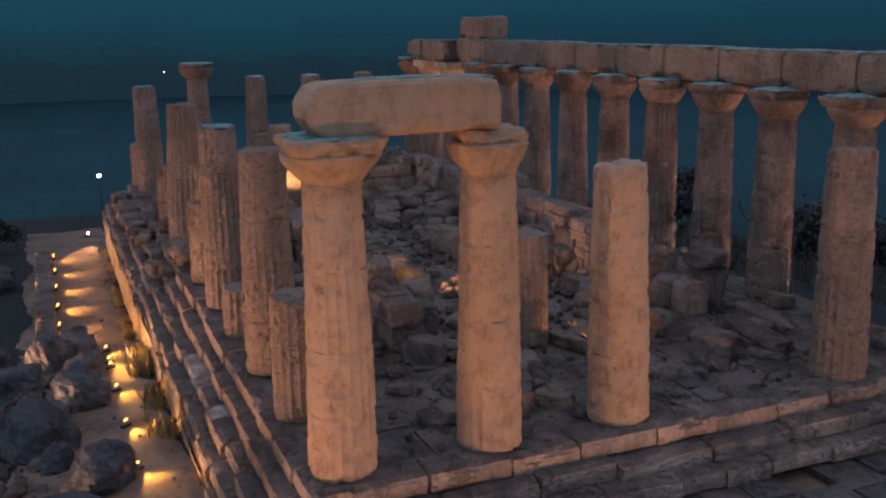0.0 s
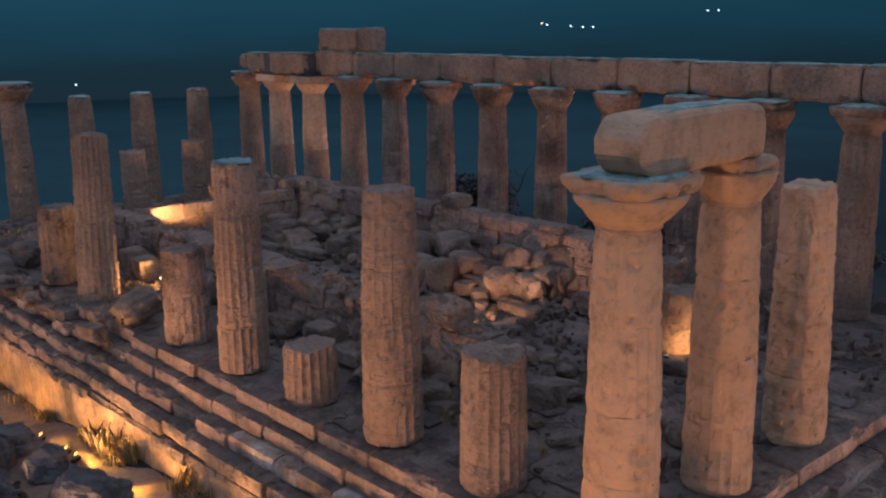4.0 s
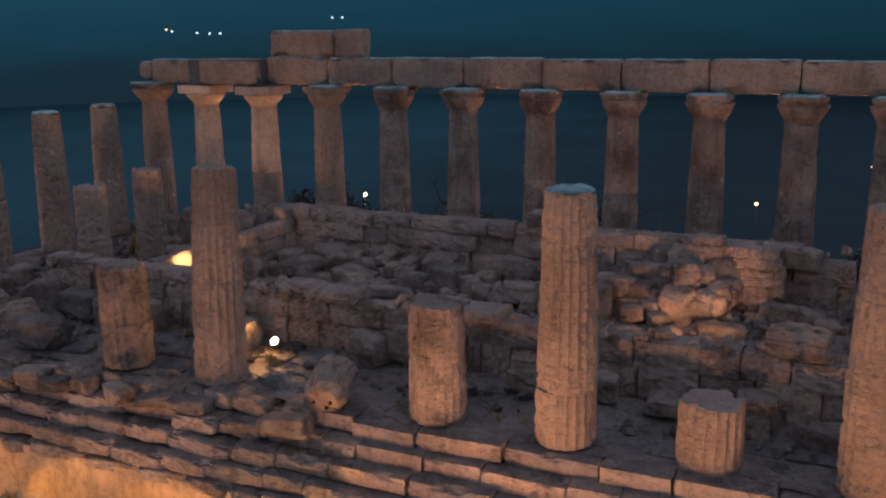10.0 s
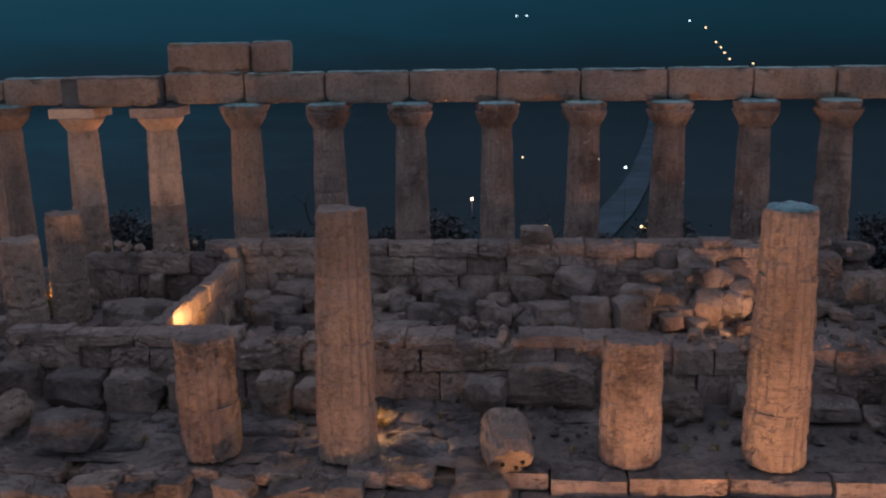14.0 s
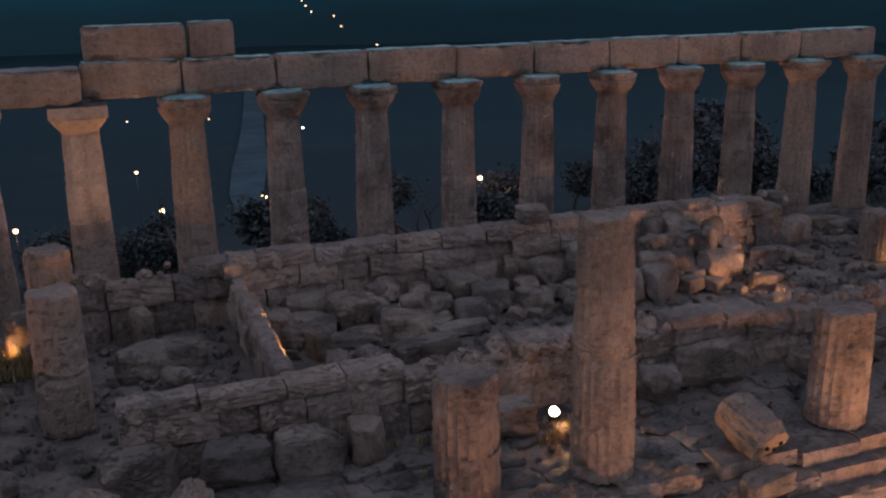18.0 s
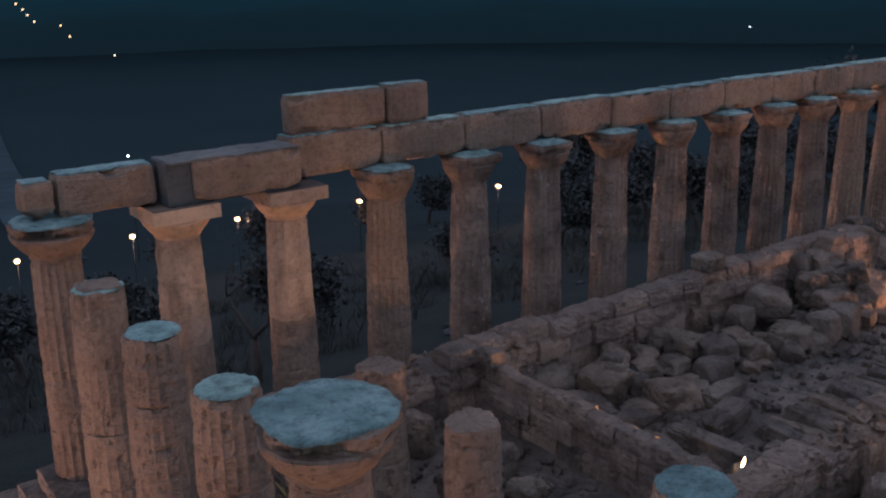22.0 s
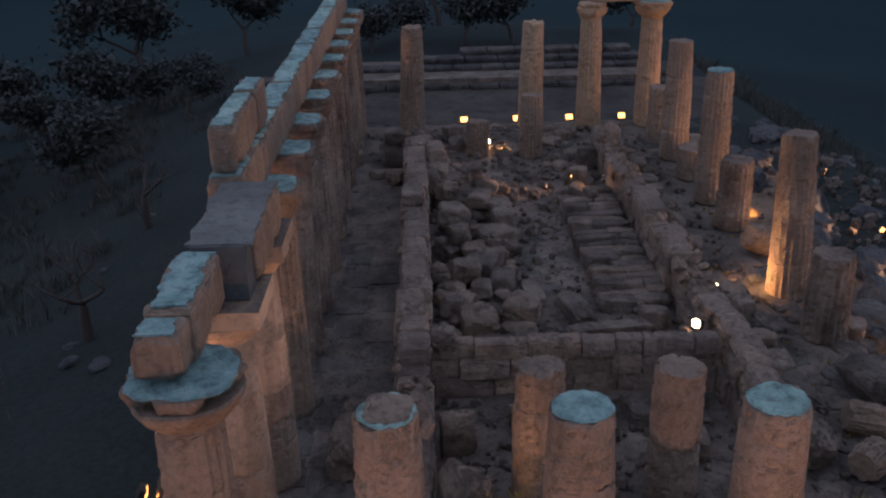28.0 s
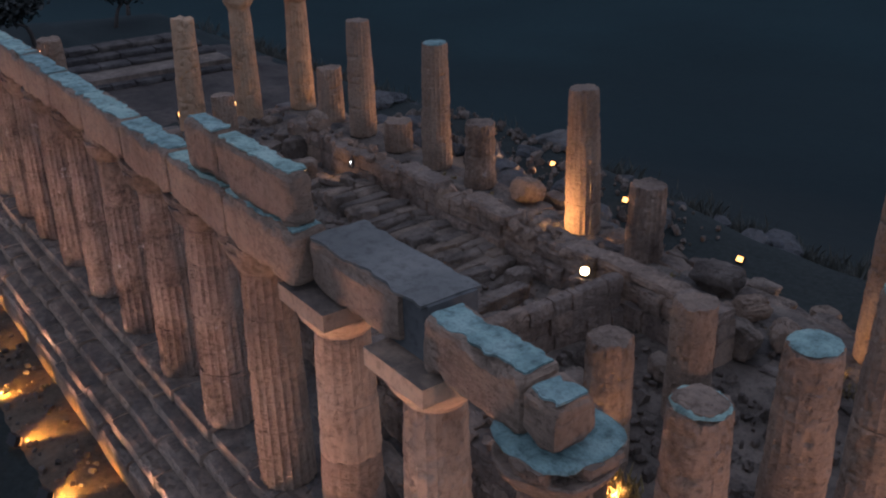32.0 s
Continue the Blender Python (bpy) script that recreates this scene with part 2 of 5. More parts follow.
def glow(name, col, strength):
    m, nt, bs = nodes_of(name)
    bs.inputs["Base Color"].default_value = (0.8, 0.8, 0.8, 1)
    bs.inputs["Emission Color"].default_value = (*col, 1)
    bs.inputs["Emission Strength"].default_value = strength
    return m


LAMP_GOLD = glow("lamp_glass_gold", (1.0, 0.42, 0.08), 4.2)
LAMP_AMBER = glow("lamp_glass_amber", (1.0, 0.42, 0.1), 9)
LAMP_HOT = glow("lamp_glass_bright", (1.0, 0.66, 0.34), 30)
LAMP_STREET = glow("street_lamp_glass", (1.0, 0.52, 0.2), 4.5)
LAMP_WHITE = glow("lamp_glass_white", (0.8, 0.9, 1.0), 10)
FAR_WARM = glow("far_lamp_warm", (1.0, 0.6, 0.3), 2.2)
FAR_WHITE = glow("far_lamp_white", (0.7, 0.9, 1.0), 1.6)
FAR_RED = glow("far_lamp_red", (1.0, 0.12, 0.1), 3)


def backdrop_material():
    m = bpy.data.materials.new("dusk_distance")
    m.use_nodes = True
    nt = m.node_tree
    nt.nodes.clear()
    out, em = nt.nodes.new("ShaderNodeOutputMaterial"), nt.nodes.new("ShaderNodeEmission")
    link(nt, em.outputs[0], out.inputs[0])
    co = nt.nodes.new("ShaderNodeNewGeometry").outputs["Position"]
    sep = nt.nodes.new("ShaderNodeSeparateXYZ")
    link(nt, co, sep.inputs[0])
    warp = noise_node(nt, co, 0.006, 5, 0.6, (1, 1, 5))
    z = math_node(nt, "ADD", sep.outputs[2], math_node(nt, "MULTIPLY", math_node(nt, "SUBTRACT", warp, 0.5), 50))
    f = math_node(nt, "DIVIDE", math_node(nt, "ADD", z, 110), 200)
    # Distant haze and the brighter western dusk are put into this emission.
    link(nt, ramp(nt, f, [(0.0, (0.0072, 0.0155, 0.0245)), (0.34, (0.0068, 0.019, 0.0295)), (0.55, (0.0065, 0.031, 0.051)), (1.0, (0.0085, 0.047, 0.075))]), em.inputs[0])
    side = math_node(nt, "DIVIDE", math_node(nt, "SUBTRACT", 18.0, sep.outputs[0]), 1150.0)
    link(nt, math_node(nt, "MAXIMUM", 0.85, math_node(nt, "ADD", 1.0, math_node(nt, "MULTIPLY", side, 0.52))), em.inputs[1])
    return m


DISTANCE = backdrop_material()


# ---- mesh helpers ----
def mesh(name, verts, faces, mat=None, smooth=False):
    me = bpy.data.meshes.new(name)
    me.from_pydata([tuple(v) for v in verts], [], faces)
    if mat:
        me.materials.append(mat)
    if smooth:
        me.polygons.foreach_set("use_smooth", [True] * len(me.polygons))
    me.update()
    return me


def part(name, me, parent=None, at=None, label="", mat=None):
    if isinstance(me, bmesh.types.BMesh):
        data = bpy.data.meshes.new(name)
        me.to_mesh(data)
        me.free()
        me = data
    if mat and not me.materials:
        me.materials.append(mat)
    ob = new(name, me)
    ob.parent = parent
    if at is not None:
        ob.matrix_basis = at
    if label:
        ob["label"] = label
    return ob


def empty(name, at, label, category, group="", kind=""):
    ob = new(name)
    ob.matrix_basis = at
    return tagged(ob, label, category, group, kind)


GRIDS = {}


def cube_grid(n):
    """Points and faces of a cube from -1 to 1 with n cells on each edge."""
    if n not in GRIDS:
        bm = bmesh.new()
        bmesh.ops.create_cube(bm, size=2)
        if n > 1:
            bmesh.ops.subdivide_edges(bm, edges=bm.edges[:], cuts=n - 1, use_grid_fill=True)
        bm.verts.index_update()
        GRIDS[n] = (np.array([v.co[:] for v in bm.verts]), [[v.index for v in f.verts] for f in bm.faces])
        bm.free()
    return GRIDS[n]


def jitter(p, freq, seed):
    return noise.noise(Vector((p[0] * freq + seed * 7.31, p[1] * freq - seed * 3.17, p[2] * freq + seed * 1.93)))


def rock(name, size, seed, mat, square=9.0, n=4, amp=0.05, freq=1.6, chip=0.0, smooth=True, cuts=0):
    """A worn block or boulder: a superellipsoid of the given half sizes, uneven, with chipped corners."""
    pts, faces = cube_grid(n)
    size = np.array(size)
    rng = random.Random(seed)
    planes = [(Vector((rng.gauss(0, 1), rng.gauss(0, 1), rng.gauss(0, 1))).normalized(), rng.uniform(0.82, 1.12)) for k in range(cuts)]
    out = []
    for p in pts:
        a = np.abs(p)
        q = p * (a.max() / (np.sum(a ** square)) ** (1 / square))
        for nrm, dist in planes:
            over = nrm.x * q[0] + nrm.y * q[1] + nrm.z * q[2] - dist
            if over > 0:
                q = q - np.array(nrm) * over * 0.92
        w = q * size
        d = amp * jitter(w, freq, seed) + amp * 0.5 * jitter(w, freq * 2.7, seed + 5) + amp * 0.3 * jitter(w, freq * 7, seed + 6)
        if chip and a.min() > 0.6:
            d -= chip * max(0, jitter(p, 0.9, seed + 11) + 0.25)
        out.append(w + q / np.linalg.norm(q) * d)
    return mesh(name, out, faces, mat, smooth)


def block_mesh(name, lx, ly, lz, seed, mat, wear=0.02, n=(5, 3, 2)):
    """A squared block resting on z = 0 with rounded, nibbled edges, centred in x and y."""
    xs, ys, zs = (np.linspace(-1, 1, k + 1) for k in n)
    idx, verts, faces = {}, [], []

    def vid(i, j, k):
        if (i, j, k) not in idx:
            idx[(i, j, k)] = len(verts)
            p = np.array((xs[i], ys[j], zs[k]))
            w = p * np.array((lx, ly, lz)) / 2
            edge = sum(abs(v) > 0.999 for v in p)
            d = wear * (0.6 * jitter(w, 1.1, seed) + 0.5 * jitter(w, 3.1, seed + 3))
            pull = wear * (0.0, 0.15, 1.1, 1.9)[edge] * (0.7 + 0.9 * abs(jitter(w, 1.7, seed + 9)))
            w = w + p / max(np.linalg.norm(p), 0.01) * (d - pull)
            verts.append((w[0], w[1], w[2] + lz / 2))
        return idx[(i, j, k)]

    nx, ny, nz = n
    for i in range(nx):
        for j in range(ny):
            faces.append((vid(i, j, 0), vid(i, j + 1, 0), vid(i + 1, j + 1, 0), vid(i + 1, j, 0)))
            faces.append((vid(i, j, nz), vid(i + 1, j, nz), vid(i + 1, j + 1, nz), vid(i, j + 1, nz)))
    for i in range(nx):
        for k in range(nz):
            faces.append((vid(i, 0, k), vid(i + 1, 0, k), vid(i + 1, 0, k + 1), vid(i, 0, k + 1)))
            faces.append((vid(i, ny, k), vid(i, ny, k + 1), vid(i + 1, ny, k + 1), vid(i + 1, ny, k)))
    for j in range(ny):
        for k in range(nz):
            faces.append((vid(0, j, k), vid(0, j, k + 1), vid(0, j + 1, k + 1), vid(0, j + 1, k)))
            faces.append((vid(nx, j, k), vid(nx, j + 1, k), vid(nx, j + 1, k + 1), vid(nx, j, k + 1)))
    return mesh(name, verts, faces, mat)


def worn_block(name, h, seed, mat, n=(16, 5, 6), chip=0.085, rough=0.024):
    """A unit course block, flush at its ends, its long edges nibbled, broken and hollowed by weather."""
    me = block_mesh(name, 1.0, 1.0, h, seed, mat, 0.006, n)
    for v in me.vertices:
        x, y, z = v.co
        sy = math.copysign(1, y)
        face = max(0.0, abs(y) * 2 - 0.55) / 0.45
        crest = max(0.0, z / h - 0.55) / 0.45
        foot = max(0.0, 0.35 - z / h) / 0.35
        big = max(0.0, jitter((x * 2.2, sy * 3, 0), 1.0, seed + 1) + 0.12)
        small = jitter((x * 7, y * 5, z * 9), 1.0, seed + 2)
        fine = jitter((x * 16, y * 12, z * 20), 1.0, seed + 3)
        wear = chip * (big * 1.5 + 0.35 * abs(small) + 0.25)
        v.co.y -= sy * face * (crest * wear * 0.9 + foot * 0.35 * wear + rough * (0.9 * small + 0.5 * fine) + 0.3 * rough)
        v.co.z -= crest * (face * wear * 0.75 + rough * 0.5 * (small + 0.5 * fine))
        if abs(x) > 0.45 and (crest or face):
            v.co.x -= math.copysign(0.012 + 0.03 * abs(fine), x)
    return me


# ---- ground ----
def keep(d, length):
    return math.exp(-max(0.0, d) / length)


RISE = ((-1e4, 0.0), (15.5, 0.0), (18.0, 0.4), (20.5, 0.68), (24.0, 0.95), (28.0, 1.3), (32.0, 1.65), (36.0, 1.8), (39.5, 0.7), (46.0, 0.55), (60.0, 0.0), (1e4, 0.0))


def bank(x, y):
    """The earth banked up along the south steps towards the corner."""
    side_ = max(0.0, min(1.0, (y + 15.0) / 6.2)) if y < 0 else 0.0
    return float(np.interp(x, [p for p, h in RISE], [h for p, h in RISE])) * side_ * side_ * (3 - 2 * side_)


def ground_height(x, y):
    z = -3.05
    if y < 0:
        z = -3.55 + bank(x, y)
    z += -75 + 75 * keep(-11.0 - y, 125) * keep(y - 22.5, 254) * keep(x - 88, 430) * keep(-12 - x, 67)
    d = max(0, -12 - y, y - 26, x - 80, -14 - x)
    z += min(3.0, 0.02 * d) * noise.noise(Vector((x * 0.008, y * 0.008, 3.3))) + 0.08 * noise.noise(Vector((x * 0.5, y * 0.5, 0)))
    z += min(0.5, d * 0.05) * max(0.0, 1 - d / 70) * noise.noise(Vector((x * 0.09, y * 0.09, 7)))
    return z


def spaced(lo, hi, step, far, grow=1.13):
    mid = list(np.arange(lo, hi + step, step))
    s, a, b = step, mid[0], mid[-1]
    while b < far or a > -far:
        s *= grow
        a, b = a - s, b + s
        mid = [a] + mid + [b]
    return mid


GX, GY = spaced(-12, 70, 1.0, 1300), spaced(-14, 32, 1.0, 1300)
gv = [(x, y, ground_height(x, y)) for x in GX for y in GY]
ny = len(GY)
gf = [(i * ny + j, (i + 1) * ny + j, (i + 1) * ny + j + 1, i * ny + j + 1) for i in range(len(GX) - 1) for j in range(ny - 1)]
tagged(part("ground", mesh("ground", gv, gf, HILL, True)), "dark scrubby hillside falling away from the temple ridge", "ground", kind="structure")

bv, bf, NB = [], [], 96
for k, z in enumerate((-160, -100, -50, 0, 60, 160)):
    for a in range(NB):
        t = 2 * math.pi * a / NB
        bv.append((18 + 1150 * math.cos(t), 8 + 1150 * math.sin(t), z))
for k in range(5):
    for a in range(NB):
        b = (a + 1) % NB
        bf.append((k * NB + a, (k + 1) * NB + a, (k + 1) * NB + b, k * NB + b))
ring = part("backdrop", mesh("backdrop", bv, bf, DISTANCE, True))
ring.visible_shadow = False
tagged(ring, "hazy teal distance at dusk beyond the valley", "backdrop", kind="structure")


def drape(x, y):
    """Height of the ground sheet itself at a place, between its grid lines."""
    i = max(0, min(len(GX) - 2, int(np.searchsorted(GX, x)) - 1))
    j = max(0, min(len(GY) - 2, int(np.searchsorted(GY, y)) - 1))
    u, v = (x - GX[i]) / (GX[i + 1] - GX[i]), (y - GY[j]) / (GY[j + 1] - GY[j])
    z = [gv[(i + a) * ny + j + b][2] for a in (0, 1) for b in (0, 1)]
    return (1 - u) * ((1 - v) * z[0] + v * z[1]) + u * ((1 - v) * z[2] + v * z[3])


def sheet(name, x0, x1, y0, y1, z, step, mat, amp, label, cat, seed=0, fray=0.0, banked=False):
    xs, ys = np.arange(x0, x1 + step / 2, step), np.arange(y0, y1 + step / 2, step)
    v = []
    for x in xs:
        for y in ys:
            h = z + amp * noise.noise(Vector((x * 0.8 + seed, y * 0.8, 0))) + amp * 0.5 * noise.noise(Vector((x * 2.3, y * 2.3, seed)))
            if banked:
                h += bank(x, y)
            if fray:
                d = min(x - xs[0], xs[-1] - x, y - ys[0], ys[-1] - y)
                h -= 0.3 * max(0.0, 1.5 - d / fray + 0.6 * noise.noise(Vector((x * 0.3, y * 0.3, seed + 2)))) ** 2
            v.append((x, y, h))
    k = len(ys)
    f = [(i * k + j, (i + 1) * k + j, (i + 1) * k + j + 1, i * k + j + 1) for i in range(len(xs) - 1) for j in range(k - 1)]
    return tagged(part(name, mesh(name, v, f, mat, True)), label, cat, kind="structure")


sheet("path_south", -8, 46, -7.5, -1.2, -3.46, 0.4, EARTH, 0.05, "sandy earth path below the south steps", "path", 1, 1.2, True)
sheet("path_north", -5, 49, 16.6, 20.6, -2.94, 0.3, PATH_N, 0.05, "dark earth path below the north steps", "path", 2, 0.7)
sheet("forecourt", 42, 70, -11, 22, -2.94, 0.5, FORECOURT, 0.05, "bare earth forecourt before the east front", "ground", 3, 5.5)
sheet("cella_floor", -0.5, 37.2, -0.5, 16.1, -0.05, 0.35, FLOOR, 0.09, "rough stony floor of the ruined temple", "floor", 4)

# core of the platform under the floor
bm = bmesh.new()
bmesh.ops.create_cube(bm, size=1, matrix=Matrix.Translation((18.36, 7.83, -1.95)) @ Matrix.Diagonal((38.0, 16.9, 3.4, 1)))
bmesh.ops.subdivide_edges(bm, edges=bm.edges[:], cuts=6, use_grid_fill=True)
tagged(part("podium", bm, mat=EARTH), "rubble core of the temple platform", "foundation", kind="structure")


# ---- columns ----
R0, R1, NECK = 0.69, 0.55, 5.6


def radius(z):
    t = z / NECK
    return R0 + (R1 - R0) * t + 0.018 * math.sin(math.pi * t)


def drum_mesh(z0, z1, seed, mat, flute=0.04, worn=0.03, broken=0.0, base_z=None, rfun=radius, sides=20, rings=None):
    """One fluted drum between two heights, its origin at its foot."""
    per = 5
    na, nz = sides * per, rings or max(5, int((z1 - z0) / 0.065))
    verts, faces = [], []
    for k in range(nz + 1):
        t = k / nz
        for a in range(na):
            u = (a % per) / per
            th = 2 * math.pi * a / na
            z = z0 + (z1 - z0) * t
            if broken:
                z += t ** 3 * broken * (jitter((math.cos(th), math.sin(th), 0), 1.3, seed) + 0.4 * jitter((math.cos(th), math.sin(th), 0), 4, seed))
            r = rfun(z)
            c, s = math.cos(th), math.sin(th)
            lo = jitter((c * r, s * r, z * 0.6), 1.2, seed)
            mid = jitter((c * r, s * r, z * 1.6), 3.6, seed + 2)
            keep = min(1.0, max(0.0, 0.75 + 1.6 * jitter((c * r, s * r, z * 0.5), 1.0, seed + 4)))
            r -= flute * keep * (1 - (2 * u - 1) ** 2) if u else 0.0
            bed = jitter((c * 0.35, s * 0.35, z * 5.5), 1.0, seed + 6)
            r += worn * 0.4 * min(0.25, bed) + worn * (0.4 * lo + 0.35 * mid) - worn * 0.3
            ledge = jitter((c * 0.8, s * 0.8, z * 7.5), 1.0, seed + 12) + 0.35 * jitter((c * 3, s * 3, z * 9), 1.3, seed + 13)
            zone = jitter((c * 0.9, s * 0.9, z * 0.9), 1.0, seed + 14)
            r -= worn * 0.9 * max(0.0, ledge - 0.05) * min(1.0, max(0.0, 0.45 + 2.0 * zone))
            gouge = jitter((c * 1.2, s * 1.2, z * 1.9), 1.5, seed + 8)
            if gouge > 0.3:
                r -= worn * 4.5 * (gouge - 0.3)
            bite = jitter((c * 2.2, s * 2.2, z * 3.6), 1.6, seed + 21)
            if bite > 0.34:
                r -= min(0.05, worn * 1.1) * min(1.0, (bite - 0.34) / 0.07)
            joint = max(0.0, 1 - min(t, 1 - t) * (z1 - z0) / 0.13)
            r -= worn * 2.4 * joint * max(0.0, jitter((c * 1.5, s * 1.5, z0 if t < 0.5 else z1), 1.0, seed + 17 if t < 0.5 else seed + 18) - 0.02)
            seam = abs(jitter((c * 0.9, s * 0.9, z * 0.55), 1.0, seed // 10 + 60))
            r -= worn * 0.55 * max(0.0, 1 - seam / 0.035)
            if k in (0, nz):
                r -= 0.007 + worn * 0.8 * max(0.0, mid)
            verts.append((c * r, s * r, z - z0))
    for k in range(nz):
        for a in range(na):
            b = (a + 1) % na
            faces.append((k * na + a, k * na + b, (k + 1) * na + b, (k + 1) * na + a))
    for k, flip in ((0, True), (nz, False)):
        ring_ids = [k * na + a for a in range(na)]
        zc = sum(verts[i][2] for i in ring_ids) / na
        inner = []
        for i in ring_ids:
            x, y, z = verts[i]
            inner.append(len(verts))
            verts.append((x * 0.5, y * 0.5, (z + zc) / 2 + (0.02 * jitter((x, y, z), 3, seed) if not flip else 0)))
        ctr = len(verts)
        verts.append((0, 0, zc))
        for a in range(na):
            b = (a + 1) % na
            quad = (ring_ids[a], ring_ids[b], inner[b], inner[a])
            tri = (inner[a], inner[b], ctr)
            faces.append(quad[::-1] if flip else quad)
            faces.append(tri[::-1] if flip else tri)
    return mesh("drum", verts, faces, mat)


def echinus_mesh(seed, mat, worn=0.02, rtop=0.85, h=0.5, cut=None):
    prof = [(k * h / 0.5, r) for k, r in ((0.0, 0.552), (0.03, 0.578), (0.06, 0.562), (0.09, 0.59), (0.17, 0.59 + 0.30 * (rtop - 0.59)), (0.26, 0.59 + 0.58 * (rtop - 0.59)), (0.35, 0.59 + 0.82 * (rtop - 0.59)), (0.42, rtop - 0.02), (0.47, rtop), (0.5, rtop - 0.03))]
    na, verts, faces = 48, [], []
    for z, r in prof:
        for a in range(na):
            th = 2 * math.pi * a / na
            c, s = math.cos(th), math.sin(th)
            rr = r + worn * (jitter((c, s, z), 1.6, seed) * 1.6 + 0.8 * jitter((c, s, z), 5, seed)) - worn * 0.5
            if cut is not None:
                d = math.cos(th - radians(cut))
                if d > 0.2:
                    rr = min(rr, (0.64 + 0.04 * jitter((c, s, z * 3), 3, seed)) / d)
            verts.append((c * rr, s * rr, z))
    for k in range(len(prof) - 1):
        for a in range(na):
            b = (a + 1) % na
            faces.append((k * na + a, k * na + b, (k + 1) * na + b, (k + 1) * na + a))
    faces.append([a for a in range(na)][::-1])
    faces.append([(len(prof) - 1) * na + a for a in range(na)])
    return mesh("echinus", verts, faces, mat, worn < 0.01)


def abacus_mesh(seed, mat, side=1.68, h=0.4, ruin=0.12, cut=None):
    n = (18, 18, 4)
    me = block_mesh("abacus", side, side, h, seed, mat, 0.015, n)
    for v in me.vertices:
        x, y, z = v.co
        a = math.atan2(y, x)
        bite = max(0.0, jitter((math.cos(a), math.sin(a), 0), 1.7, seed) + 0.25)
        corner = max(0.0, abs(x) + abs(y) - 0.95) / 0.8
        e = 9.0 - min(6.6, ruin * 22)
        mx = max(abs(x), abs(y), 1e-6)
        kk = mx / (abs(x) ** e + abs(y) ** e) ** (1 / e) if mx > 1e-4 else 1
        x, y = x * kk, y * kk
        k = 1 - ruin * bite * (0.5 + corner * 1.6) * (0.6 + 0.5 * z / h) - 0.3 * ruin * abs(jitter((x, y, z), 4, seed))
        rim = max(0.0, mx - 0.6 * side / 2) / (0.4 * side / 2)
        chip = max(0.0, jitter((x, y, z * 1.5), 2.6, seed + 5) + 0.4 * jitter((x, y, z), 7, seed + 6))
        k -= rim * (0.16 * chip + 0.10 * max(0.0, 1 - z / (0.6 * h)))
        x, y = x * k, y * k
        z -= rim * 0.22 * chip * (z > 0.6 * h)
        if cut is not None:
            d = x * math.cos(radians(cut)) + y * math.sin(radians(cut))
            over = max(0.0, d - 0.66 - 0.05 * jitter((x, y, z), 3, seed))
            x, y = x - over * math.cos(radians(cut)), y - over * math.sin(radians(cut))
        v.co = (x, y, z)
    return me


def cap_mesh(r, seed, side=None, e=4.5):
    """A thin uneven skin of mortar on a broken top."""
    na, verts, faces = 40, [], []
    for k, (f, z) in enumerate(((1.0, 0.0), (0.96, 0.035), (0.82, 0.05), (0.66, 0.055), (0.5, 0.058), (0.34, 0.06), (0.17, 0.06))):
        for a in range(na):
            th = 2 * math.pi * a / na
            c, s = math.cos(th), math.sin(th)
            rr = f * r * (0.97 + 0.09 * jitter((c, s, 0), 2.0, seed) + 0.05 * jitter((c, s, 0), 6, seed))
            if side:
                rr = min(rr * 1.5, side * (0.98 + 0.1 * jitter((c, s, 0), 2.2, seed) + 0.06 * jitter((c, s, 0), 7, seed)) / (abs(c) ** e + abs(s) ** e) ** (1 / e) * 0.5)
                rr *= f if f < 0.9 else 1
            verts.append((c * rr, s * rr, z + (0.03 * jitter((c * rr, s * rr, 0), 3, seed) + 0.035 * jitter((c * rr, s * rr * 2, 4), 6.5, seed)) * (0.3 if f > 0.99 else 1)))
    for k in range(6):
        for a in range(na):
            b = (a + 1) % na
            faces.append((k * na + a, k * na + b, (k + 1) * na + b, (k + 1) * na + a))
    faces.append([6 * na + a for a in range(na)])
    return mesh("mortar_cap", verts, faces, MORTAR, True)


